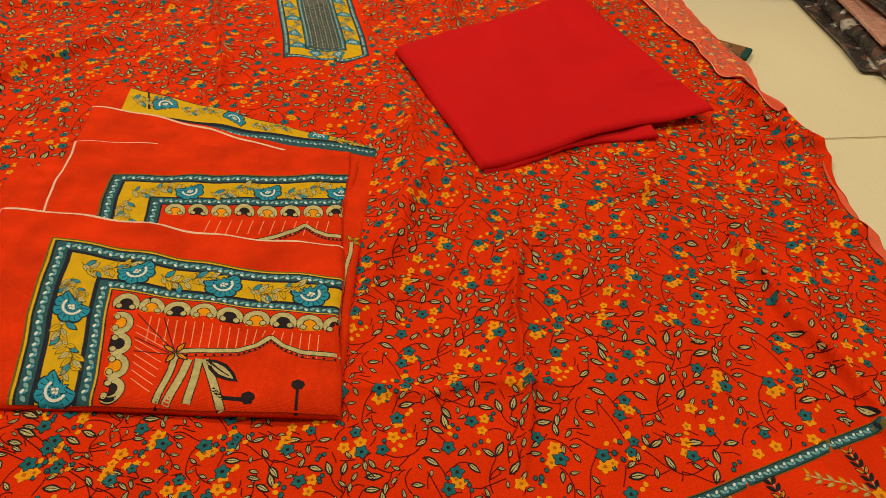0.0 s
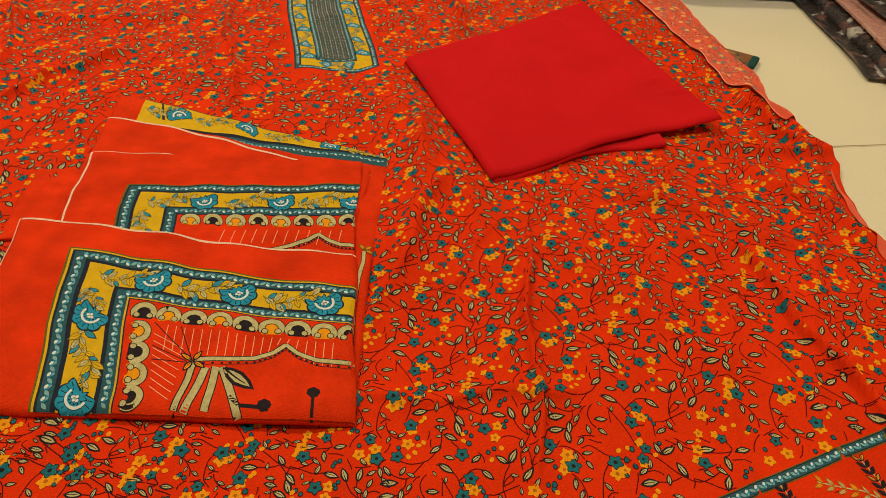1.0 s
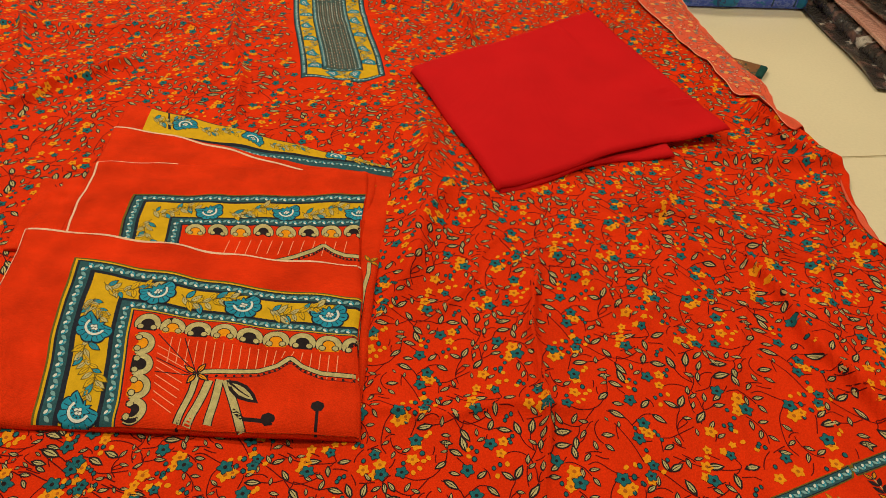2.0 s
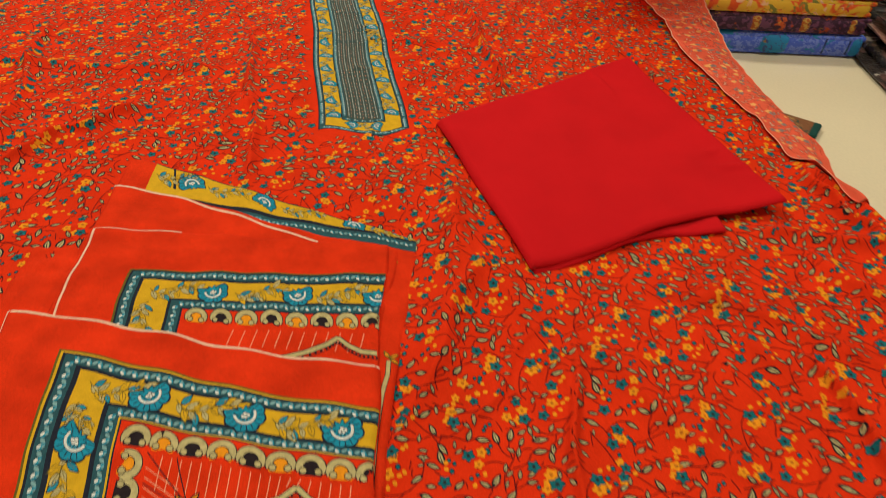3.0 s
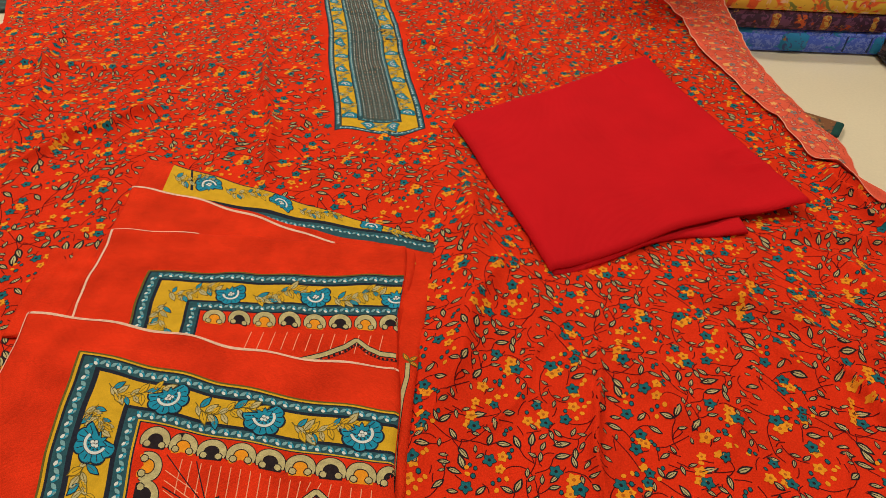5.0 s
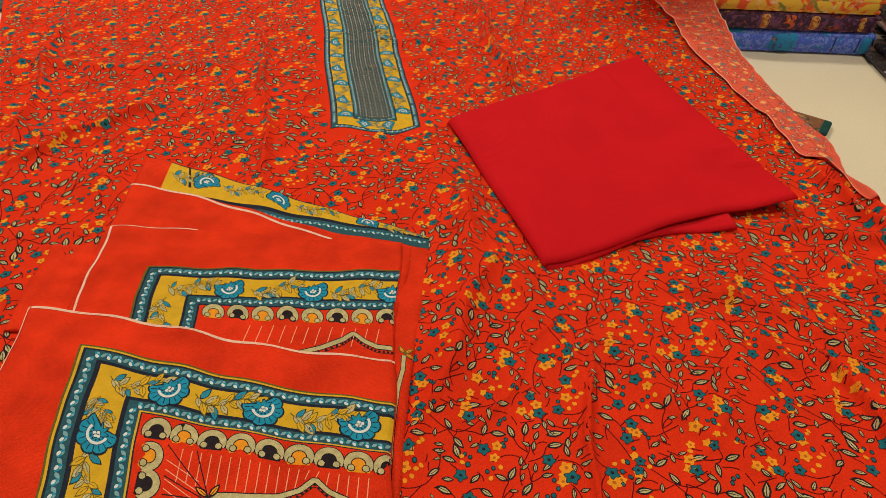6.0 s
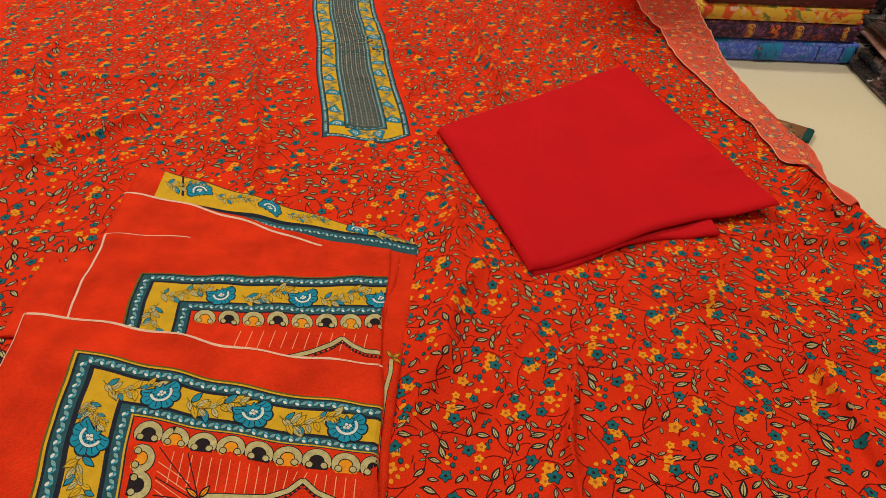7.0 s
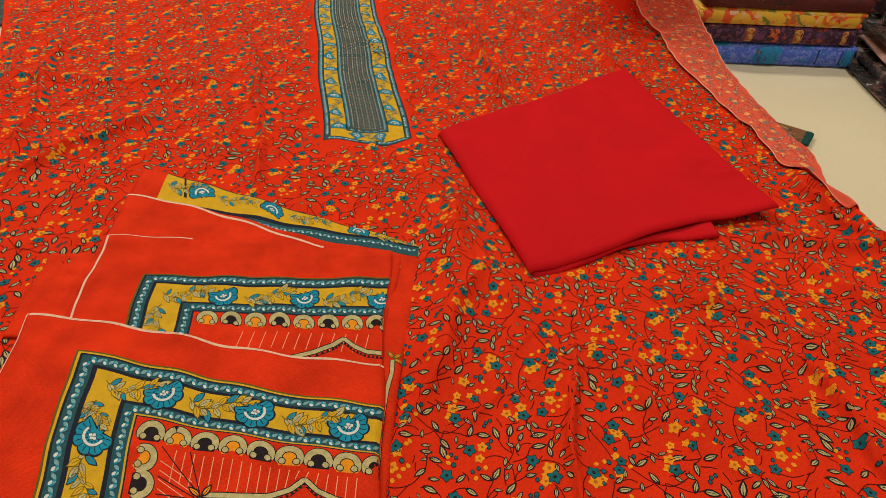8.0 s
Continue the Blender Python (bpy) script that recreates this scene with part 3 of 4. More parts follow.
CREASES = [
    ((0.062, 0.50), (0.068, 0.27), 0.0044, 0.0032), ((0.262, 0.44), (0.318, 0.27), 0.0075, 0.0042),
    ((-0.642, 0.906), (-0.542, 0.665), 0.006, 0.0055), ((-0.440, 0.735), (-0.500, 0.635), 0.007, 0.0055),
    ((-0.367, 0.956), (-0.271, 0.679), 0.0050, 0.0052), ((-0.079, 1.147), (-0.018, 0.926), 0.008, 0.007),
    ((-0.045, 0.70), (-0.040, 0.45), 0.007, 0.020), ((0.200, 0.640), (0.400, 0.640), 0.0070, 0.012), ((0.335, 0.745), (0.362, 0.665), 0.009, 0.006), ((-0.05, 0.268), (0.075, 0.290), 0.0028, 0.007),
    ((0.345, 0.76), (0.400, 0.645), 0.009, 0.010), ((-0.02, 0.53), (-0.055, 0.36), 0.004, 0.008),
    ((0.02, 0.52), (0.17, 0.36), 0.003, 0.010), ((0.11, 0.56), (0.26, 0.50), 0.004, 0.010),
    ((-0.20, 1.00), (-0.12, 1.02), 0.003, 0.014),
    ((-0.75, 0.80), (-0.42, 0.86), 0.005, 0.016), ((0.10, 1.14), (0.20, 0.98), 0.005, 0.010),
    ((0.30, 0.60), (0.39, 0.50), 0.006, 0.012), ((0.14, 0.62), (0.22, 0.47), 0.004, 0.010),
]
rnd = random.Random(5)
for _ in range(46):
    cx, cy, ca, cl = rnd.uniform(-0.75, 0.4), rnd.uniform(0.1, 1.4), rnd.gauss(1.9, 0.6), rnd.uniform(0.05, 0.16)
    CREASES.append(((cx, cy), (cx + cl * math.cos(ca), cy + cl * math.sin(ca)), rnd.uniform(0.0010, 0.0026), rnd.uniform(0.004, 0.011)))

EDGE_Y = [-0.30, 0.10, 0.30, 0.479, 0.545, 0.594, 0.628, 0.690, 0.742, 0.760, 0.812, 0.860, 0.916, 0.997, 1.111, 1.283, 1.459, 1.80]
EDGE_X = [0.50, 0.47, 0.42, 0.400, 0.397, 0.398, 0.407, 0.388, 0.374, 0.370, 0.379, 0.378, 0.357, 0.340, 0.326, 0.328, 0.335, 0.34]
TURN_Y = [0.690, 0.741, 0.801, 0.884, 0.989, 1.063, 1.186, 1.305, 1.423, 1.80]
TURN_X = [0.372, 0.350, 0.328, 0.306, 0.275, 0.251, 0.242, 0.218, 0.214, 0.20]
Y0, Y1 = -0.05, 1.62


def right_edge(y):
    return np.interp(y, EDGE_Y, EDGE_X) + 0.0012 * np.sin(y * 160) * np.sin(y * 47)


def left_edge(y):
    return -0.742 - 0.62 * np.clip(y - 0.934, 0, 1) - 0.05 * np.clip(0.934 - y, 0, 1)


def drape(x, y):
    z = 0.0045 + 0.0016 * np.sin(x * 31 + 1.3 * np.sin(y * 17)) * np.sin(y * 23 + x * 9) + 0.0008 * np.sin(x * 83 + y * 51) * np.sin(y * 77 - x * 29)
    z += 0.0022 * np.sin(x * 13 + 2) * np.sin(y * 11 + 1)
    for a, b, h, w in CREASES:
        z = z + 1.7 * ridge(x, y, a, b, h, w)
    for turn, pitch, high, seed in ((0.45, 21, 0.0050, 1.7), (-0.25, 27, 0.0042, 4.1), (1.15, 19, 0.0036, 2.9), (0.05, 38, 0.0026, 7.3)):
        along = x * math.cos(turn) + y * math.sin(turn)
        cross = -x * math.sin(turn) + y * math.cos(turn)
        phase = pitch * along + 1.6 * np.sin(5.5 * cross + seed) + 0.7 * np.sin(17 * cross + 3 * seed) + 0.5 * np.sin(23 * along)
        some = np.clip(np.sin(6.1 * cross + 2.3 * seed + 4 * along) * 0.9 + np.sin(9.7 * along - 5 * cross + seed) * 0.6, 0, 1)
        z = z + high * some * (1 - np.abs(np.sin(phase))) ** 5
    # pressed down under the folded scarf and the red cloth
    press = 1 / (1 + np.exp(((np.abs(x + 0.215) - 0.135) / 0.006))) / (1 + np.exp(((np.abs(y - 0.43) - 0.18) / 0.006)))
    du = (0.244 * (x - 0.10) - 0.249 * (y - 0.762)) / 0.0891
    dv = (0.245 * (x - 0.10) + 0.115 * (y - 0.762)) / 0.0891
    press = np.maximum(press, 1 / (1 + np.exp(np.clip((np.maximum(np.where(du > 0, 0.70 * du, -du), np.abs(dv)) - 0.53) / 0.018, -50, 50))))
    return (z + 0.0022) * (1 - press) + 0.0042 * press


NU, NV = 520, 640
gs, gy = np.meshgrid(np.linspace(0, 1, NU), np.linspace(Y0, Y1, NV))
gx = left_edge(gy) * (1 - gs) + right_edge(gy) * gs
GZ = drape(gx, gy)
GZ = np.maximum(GZ, 0.0022)
rim = np.clip((1 - gs) * (right_edge(gy) - left_edge(gy)) / 0.02, 0, 1)
GZ = GZ * (0.55 + 0.45 * rim)


def propped(p):
    """The far corner of the cloth climbs the front of the fabric pile."""
    x, y, z = p.T
    w = np.clip((x - 0.02) / 0.20, 0, 1)
    w = w * w * (3 - 2 * w)
    far = np.maximum(y, 1.0)
    up = w * 0.40 * (1 - (0.92 + 0.10 * (1 - np.exp(-(far - 1.0) / 0.12))) / (far - 0.08))
    k = 1 - np.clip(up, 0, 1) / 0.40
    return np.stack([-0.02 + (x + 0.02) * k, 0.08 + (y - 0.08) * k, z + np.clip(up, 0, 1)], 1)


def cloth_surf(p):
    """Places points of the plan on the cloth, between the rows and columns of its mesh."""
    x, y = p[:, 0], p[:, 1]
    s = np.clip((x - left_edge(y)) / (right_edge(y) - left_edge(y)), 0, 1) * (NU - 1)
    t = np.clip((y - Y0) / (Y1 - Y0), 0, 1) * (NV - 1)
    i, j = np.minimum(s.astype(int), NU - 2), np.minimum(t.astype(int), NV - 2)
    fs, ft = s - i, t - j
    a, b, c, d = GZ[j, i], GZ[j, i + 1], GZ[j + 1, i + 1], GZ[j + 1, i]
    z = np.where(fs >= ft, a + fs * (b - a) + ft * (c - b), a + ft * (d - a) + fs * (c - d))
    return propped(np.stack([x, y, z], 1))


cloth = tagged(new("dress_fabric"), "orange cotton dress fabric with small floral vine print, spread flat", "fabric")


def cloth_unit(p):
    y = Y0 + p[:, 1] * (Y1 - Y0)
    x = left_edge(y) * (1 - p[:, 0]) + right_edge(y) * p[:, 0]
    i = np.rint(p[:, 0] * (NU - 1)).astype(int)
    j = np.rint(p[:, 1] * (NV - 1)).astype(int)
    return propped(np.stack([x, y, GZ[j, i]], 1))


panel = sheet_object("cloth_panel", cloth_unit, NU, NV, ORANGE, 0.0010, cloth)

# neck panel: its own axis, from the lower middle upwards
NECK = np.array((-0.163, 0.750))
NECK_UP = np.array((-0.283, 0.959))
NECK_SIDE = np.array((0.975, 0.222))
HALF, TALL = 0.0525, 0.62


def neck(u, v):
    """u across from the middle, v upwards along the panel, in metres; the lower end sags in a wave."""
    sag = (-0.0085 * math.cos((u - 0.012) * 62) + 0.002) * max(0, 1 - v / 0.10)
    return NECK + NECK_SIDE * (u + 0.0016 * math.sin(v * 26)) + NECK_UP * (v + sag)


def in_neck(x, y):
    d = np.array((x, y)) - NECK
    v = d @ NECK_UP
    u = d @ np.array((0.959, 0.283))
    return -0.004 < v and abs(u) < HALF + 0.004


def on_ground_print(x, y):
    return 0.0 < y < 1.612 and left_edge(y) + 0.006 < x < right_edge(y) - 0.004 and not in_neck(x, y) and not ((y - 0.221) - 0.489 * (x - 0.18) < 0)


ink = Ink()
repeat_print(ink, on_ground_print, (TEAL, YELLOW, AMBER, LEAFC, DARK, VINE), (-1.1, 0.12, 0.46, 1.615))
ink.lay_on("floral_print", cloth_surf, panel, "teal and yellow flowers with sage leaves on dark stems")

# neck panel print
ink = Ink()


def neck_u(inset, mat, lay):
    n = 270
    u = np.linspace(-(HALF - inset), HALF - inset, 46)
    v = np.linspace(inset, TALL, n)
    ink.add([neck(p, q) for q in v for p in u], grid_faces(46, n), mat, lay)


for k, (inset, mat) in enumerate(((0.0, NAVY), (0.0012, SLATE), (0.0072, NAVY), (0.0084, MUSTARD), (0.0270, NAVY), (0.0280, SLATE), (0.0335, PANEL))):
    neck_u(inset, mat, 1.2 * k)


def rope_path(pts, width, lay):
    for a, b in zip(pts[:-1], pts[1:]):
        rope(ink, a, b, width, lay, 0.0058)


for inset, w in ((0.0042, 0.0052), (0.0307, 0.0046)):
    e = HALF - inset
    left = [neck(-e, v) for v in np.arange(TALL - 0.01, inset, -0.03)]
    low = [neck(u, inset) for u in np.linspace(-e, e, 6)]
    right = [neck(e, v) for v in np.arange(inset, TALL, 0.03)]
    rope_path(left, w, 9)
    rope_path(low, w, 9)
    rope_path(right, w, 9)
axis = math.atan2(NECK_UP[1], NECK_UP[0])
rnd = random.Random(3)
for s in (-1, 1):
    for k in range(14):
        v = 0.034 + 0.043 * k + (0.012 if s > 0 else 0)
        fan(ink, neck(s * 0.0345, v), 0.0088, axis + (0.3 if k % 2 else -math.pi / 2 - 0.2), 13)
        scroll(ink, neck(s * 0.0345, v + 0.008), neck(s * 0.0345, v + 0.035), 0.016, rnd, 0.0068, 10)
for u in (-0.015, 0.016):
    fan(ink, neck(u, 0.0175), 0.0086, axis - math.pi / 2 - (1.2 if u < 0 else -1.2), 9)
scroll(ink, neck(-0.009, 0.017), neck(0.009, 0.017), 0.014, rnd, 0.006, 8)
for i in range(11):
    for j in range(140):
        u, v = -0.0165 + 0.0033 * i, 0.039 + 0.0042 * j
        c = neck(u, v)
        if i % 2 == 0:
            ink.poly(turned(HEX * (0.0011, 0.0008), c, axis), WHITE if (i // 2 + j) % 3 else P_BLUE, 9)
        else:
            ink.poly(turned(HEX * (0.0010, 0.0006), c, axis), SLATE if j % 2 else PEACH, 9)
ink.lay_on("neck_panel_print", cloth_surf, panel, "mustard and slate neck panel print with blue fan flowers")

# hem border at the near corner
ink = Ink()
h0, hd = np.array((0.02, 0.1375)), np.array((0.898, 0.439))
hn = np.array((-0.439, 0.898))
for off, w, mat, lay in ((0.0, 0.0088, OLIVE, 1), (0.0, 0.0074, NAVY, 2), (0.0, 0.0060, SLATE, 3)):
    ink.patch([h0 + hn * (off - w / 2), h0 + hd * 0.46 + hn * (off - w / 2), h0 + hd * 0.46 + hn * (off + w / 2), h0 + hn * (off + w / 2)], mat, lay)
rope(ink, h0, h0 + hd * 0.46, 0.0056, 4, 0.0068)
for k in range(3):
    foot = np.array((0.262 + 0.06 * k - 0.03, 0.205 + 0.022 * k))
    for ang, L, fill in ((1.9, 0.032, DARK), (2.9, 0.045, LEAFC), (0.4, 0.034, LEAFC)):
        tip = foot + L * np.array((math.cos(ang), math.sin(ang)))
        ink.strip([foot, (foot + tip) / 2 + 0.001, tip], 0.0009, LEAFC, 1)
        for q in range(1, 7):
            c = foot + (tip - foot) * q / 6.5
            for s in (-1, 1):
                leaf(ink, c, ang + s * 0.75, 0.0075, (fill if q % 3 else YELLOW), DARK if fill is DARK else AMBER, 2)
    bloom(ink, foot, 0.0062, YELLOW, OLIVE, AMBER, 0.3, 4)
rnd = random.Random(8)
for _ in range(120):
    c = (rnd.uniform(0.1, 0.42), rnd.uniform(0.12, 0.33))
    if (c[1] - 0.215) - 0.489 * (c[0] - 0.18) < -0.012:
        ink.strip([c, (c[0] + 0.003, c[1] + 0.0012)], 0.0005, VINE, 0)
ink.lay_on("hem_border_print", cloth_surf, panel, "slate hem border with white buds and leaf sprays")


# turned-over selvedge showing the pale reverse
def turn_surf(p):
    y = 0.700 + p[:, 1] * 0.90
    xi = np.interp(y, TURN_Y, TURN_X) + 0.0014 * np.sin(y * 38) + 0.0010 * np.sin(y * 131)
    xo = right_edge(y) + 0.0015
    s = p[:, 0]
    x = xi * (1 - s) + xo * s
    at = cloth_surf(np.stack([x, y], 1))
    z = at[:, 2] + 0.0022 + 0.0030 * np.sin(math.pi * np.clip(s * 1.05, 0, 1)) * (0.6 + 0.4 * np.sin(y * 34 + s * 3)) + 0.0025 * np.exp(-(s / 0.08) ** 2) - 0.0015 * s ** 6
    return np.stack([at[:, 0], at[:, 1] - 0.0025 * np.clip((y - 1.0) / 0.1, 0, 1), z], 1)


flap_edge = sheet_object("turned_edge", turn_surf, 40, 260, PALE, 0.0009, cloth, "pale reverse side of the folded-over fabric edge")


def turn_plan(p):
    y = p[:, 1]
    xi = np.interp(y, TURN_Y, TURN_X) + 0.0014 * np.sin(y * 38) + 0.0010 * np.sin(y * 131)
    s = (p[:, 0] - xi) / (right_edge(y) + 0.0015 - xi)
    return turn_surf(np.stack([np.clip(s, 0, 1), np.clip((y - 0.700) / 0.90, 0, 1)], 1))


def on_turn(x, y):
    return 0.715 < y < 1.5 and np.interp(y, TURN_Y, TURN_X) + 0.006 < x < right_edge(y) - 0.003


ink = Ink()
vine_print(ink, random.Random(4), (0.2, 0.70, 0.40, 1.5), on_turn, (P_TEAL, P_YELLOW, P_YELLOW, P_LEAF, P_VINE, P_VINE), 0.022)
ink.lay_on("faded_print", turn_plan, flap_edge, "faded floral print showing through the reverse")
ink = Ink()
for s in (0.0, 0.992):
    ink.strip([(s + 0.004, v) for v in np.linspace(0.01, 0.99, 240)], 0.016 if s == 0 else 0.02, CHALK, 2)
ink.lay_on("selvedge_line", turn_surf, flap_edge, "whitish frayed selvedge line", False)


def lower_turn(p):
    y = 0.20 + p[:, 1] * 0.425
    x = right_edge(y) - 0.011 + p[:, 0] * 0.013 * np.sin(np.clip(p[:, 1] * 1.02, 0, 1) * math.pi) ** 0.6
    z = cloth_surf(np.stack([x, y], 1))[:, 2] + 0.0022 - 0.0012 * p[:, 0] + 0.0006 * np.sin(y * 90 + p[:, 0] * 2)
    return np.stack([x, y, z], 1)


sheet_object("lower_selvedge", lower_turn, 10, 120, PALE, 0.0009, cloth, "pale frayed selvedge beside the floor")


# the folded scarf ----------------------------------------------------------
scarf = tagged(new("folded_scarf"), "folded orange lawn scarf with mustard and blue printed borders", "scarf")


def leaf_of_scarf(corners, z, drop, wave, wide, deep, front=0.006):
    """One layer of the folded scarf as a function of its own metric coordinates (a across, b towards the front)."""
    tl, tr, br, bl = [np.array(c) for c in corners]

    def surf(p):
        u, v = np.clip(p[:, 0] / wide, 0, 1)[:, None], np.clip(p[:, 1] / deep, 0, 1)[:, None]
        xy = (tl * (1 - u) + tr * u) * (1 - v) + (bl * (1 - u) + br * u) * v
        u, v = u[:, 0], v[:, 0]
        xy[:, 1] += wave * np.sin(u * 5.2 + 0.7) * (1 - v) + 0.0012 * np.sin(u * 31) * (1 - v)
        xy[:, 0] += 0.0015 * np.sin(v * 9)
        edge = lambda d, r: np.sqrt(np.clip(1 - (1 - np.clip(d / r, 0, 1)) ** 2, 0, 1))
        h = edge(v * deep, 0.004) * 0.35 + 0.65
        h = h * (0.45 + 0.55 * edge((1 - v) * deep, front)) * (0.6 + 0.4 * edge(u * wide, 0.004)) * (0.5 + 0.5 * edge((1 - u) * wide, 0.005))
        bump = 0.0006 * np.sin(u * 17 + v * 6) * np.sin(v * 13 + 1) + 0.0004 * np.sin(u * 43 + 2 * v) * np.sin(v * 7) + 0.0004 * np.sin(v * 31 + u * 5)
        return np.stack([xy[:, 0], xy[:, 1], z - drop + drop * h + bump], 1)

    return surf


def layer(name, surf, wide, deep, thick, label=""):
    unit = lambda p: surf(p * (wide, deep))
    return sheet_object(name, unit, 90, 70, LAWN, thick, scarf, label)


W, D = 0.285, 0.175
LOW = leaf_of_scarf([(-0.390, 0.648), (-0.075, 0.570), (-0.058, 0.250), (-0.325, 0.232)], 0.0088, 0.004, 0.002, 0.29, 0.36)
MID = leaf_of_scarf([(-0.381, 0.592), (-0.090, 0.553), (-0.085, 0.390), (-0.345, 0.400)], 0.0106, 0.003, 0.006, 0.28, 0.16)
SECOND = leaf_of_scarf([(-0.366, 0.524), (-0.100, 0.553), (-0.080, 0.380), (-0.335, 0.385)], 0.0132, 0.003, 0.002, 0.265, 0.150)
TOP = leaf_of_scarf([(-0.375, 0.414), (-0.081, 0.413), (-0.054, 0.246), (-0.325, 0.226)], 0.0160, 0.010, 0.005, W, D, 0.012)
under_layer = layer("under_layer", LOW, 0.29, 0.36, 0.003)
SIDE = leaf_of_scarf([(-0.404, 0.494), (-0.33, 0.508), (-0.31, 0.40), (-0.384, 0.395)], 0.0098, 0.003, 0.001, 0.09, 0.11)
layer("side_layer", SIDE, 0.09, 0.11, 0.0022)
back_layer = layer("back_layer", MID, 0.28, 0.16, 0.0022)
middle_layer = layer("middle_layer", SECOND, 0.265, 0.150, 0.0022)
front_layer = layer("front_layer", TOP, W, D, 0.0026)

# front layer print: border corner, scallops, arches
ink = Ink()


def top_at(u, v):
    """Unit place on the front layer; the print runs a little askew to the fold."""
    return np.array(((u + 0.05 * v * (1 - u) / 0.8) * W, (v + 0.085 * (u - 0.17)) * D))


def corner_frame(at, u, v, mat, lay, right=1.0, low=1.0):
    """A filled area from the corner (u, v) to the layer's right and front edges."""
    ink.patch([at(u, v), at(right, v), (at(right, 1)[0], low), (at(u, 1)[0], low)], mat, lay, 0.0022)


low = D * 0.995
for u, v, mat, lay in ((0.168, 0.176, OLIVE, 0), (0.174, 0.184, MUSTARD, 1), (0.181, 0.192, NAVY, 2), (0.188, 0.200, SLATE, 3), (0.222, 0.242, NAVY, 4), (0.236, 0.257, MUSTARD, 5),
                       (0.328, 0.368, NAVY, 6), (0.340, 0.382, SLATE, 7), (0.372, 0.420, MUSTARD, 8), (0.377, 0.426, NAVY, 9), (0.381, 0.431, LAWN, 10)):
    corner_frame(top_at, u, v, mat, lay, 0.998, low)
for u, v, w in ((0.205, 0.221, 0.0072), (0.356, 0.401, 0.0066)):
    rope(ink, top_at(u, v), top_at(0.995, v), w, 11, 0.0088)
    rope(ink, top_at(u, v), (top_at(u, 1)[0], low), w, 11, 0.0088)
rnd = random.Random(21)
for u in (0.43, 0.675, 0.915):
    fan(ink, top_at(u, 0.305), 0.0138, -0.5, 13)
for u in (0.27, 0.50, 0.745):
    scroll(ink, top_at(u, 0.30), top_at(u + 0.17, 0.318), 0.020, rnd, 0.0105, 11)
fan(ink, top_at(0.285, 0.545), 0.0138, 0.55, 13)
fan(ink, top_at(0.285, 0.93), 0.0138, 0.65, 13)
scroll(ink, top_at(0.265, 0.40), top_at(0.285, 0.50), 0.016, rnd, 0.0085, 11)
scroll(ink, top_at(0.285, 0.60), top_at(0.285, 0.87), 0.022, rnd, 0.0100, 11)


def scallop(c, a, fill, r=0.0098):
    """A crescent with curled ends, open towards the border, round a dark or yellow cup."""
    t = np.linspace(math.radians(-28), math.radians(208), 25)
    ring = np.stack([np.cos(t), np.sin(t) * 0.95], 1)
    ink.poly(turned(np.vstack([ring * r * 0.92, [(-0.72 * r, -0.62 * r), (0.72 * r, -0.62 * r)]]), c, a), fill, 12)
    ink.strip(turned(ring * r * 0.76, c, a), r * 0.60, DARK, 14)
    ink.strip(turned(ring * r * 0.76, c, a), r * 0.46, LEAFC, 15)
    for s in (-1, 1):
        curl = (s * r * 0.50, -r * 0.30)
        ink.poly(turned(HEX * r * 0.30 + curl, c, a), DARK, 16)
        ink.poly(turned(HEX * r * 0.23 + curl, c, a), LEAFC, 17)


LOBE_C = np.stack([np.cos(RING) * 1.0, np.sin(RING) * 0.86], 1)
for k in range(9):
    u = 0.425 + 0.071 * k
    scallop(top_at(u, 0.492), math.pi, DARK if k % 2 == 0 else YELLOW)
for k in range(1, 5):
    scallop(top_at(0.418, 0.492 + 0.105 * k), -math.pi / 2, DARK if k % 2 == 0 else YELLOW)


def arch_band(units, width, at):
    pts = []
    units = [np.array(p) for p in units]
    for a, b in zip(units[:-1], units[1:]):
        pts += [at(*(a * (1 - t) + b * t)) for t in np.linspace(0, 1, 8)[:-1]]
    pts.append(at(*units[-1]))
    ink.strip(pts, width * 1.45, DARK, 12)
    ink.strip(pts, width, LEAFC, 13)
    low_line = np.array(pts) + (0, width * 1.15)
    for a in low_line[::2]:
        ink.poly(a + HEX * 0.0011, DARK, 11)
    ink.strip(low_line + (0, width * 0.35), 0.0005, DARK, 12)


# outward rays behind the arch
for k in range(20):
    u = 0.50 + 0.0235 * k
    dip = 0.20 - 0.10 * math.exp(-((u - 0.82) / 0.045) ** 2)
    ink.strip([top_at(u, 0.545), top_at(u - 0.010, 0.475 + dip)], 0.0006, PEACH, 11)
for k in range(8):
    v = 0.60 + 0.036 * k
    ink.strip([top_at(0.462, v), top_at(0.545 - 0.004 * k, v + 0.055)], 0.0006, PEACH, 11)
ARCH = [(0.575, 0.700), (0.66, 0.690), (0.735, 0.668), (0.785, 0.632), (0.819, 0.580), (0.850, 0.625), (0.90, 0.650), (0.998, 0.650)]
arch_band(ARCH, 0.0034, top_at)
arch_band([(0.572, 0.712), (0.560, 0.80), (0.545, 0.88), (0.535, 0.95)], 0.0040, top_at)
for a, b in (((0.46, 0.54), (0.56, 0.69)), ((0.535, 0.54), (0.565, 0.69)), ((0.46, 0.66), (0.555, 0.715)), ((0.46, 0.73), (0.555, 0.72))):
    ink.strip([top_at(*a), top_at(*b)], 0.0008, DARK, 12)
for k in range(4):
    leaf(ink, top_at(0.570, 0.710), k * 1.57 + 0.6, 0.0115, YELLOW, DARK, 18)
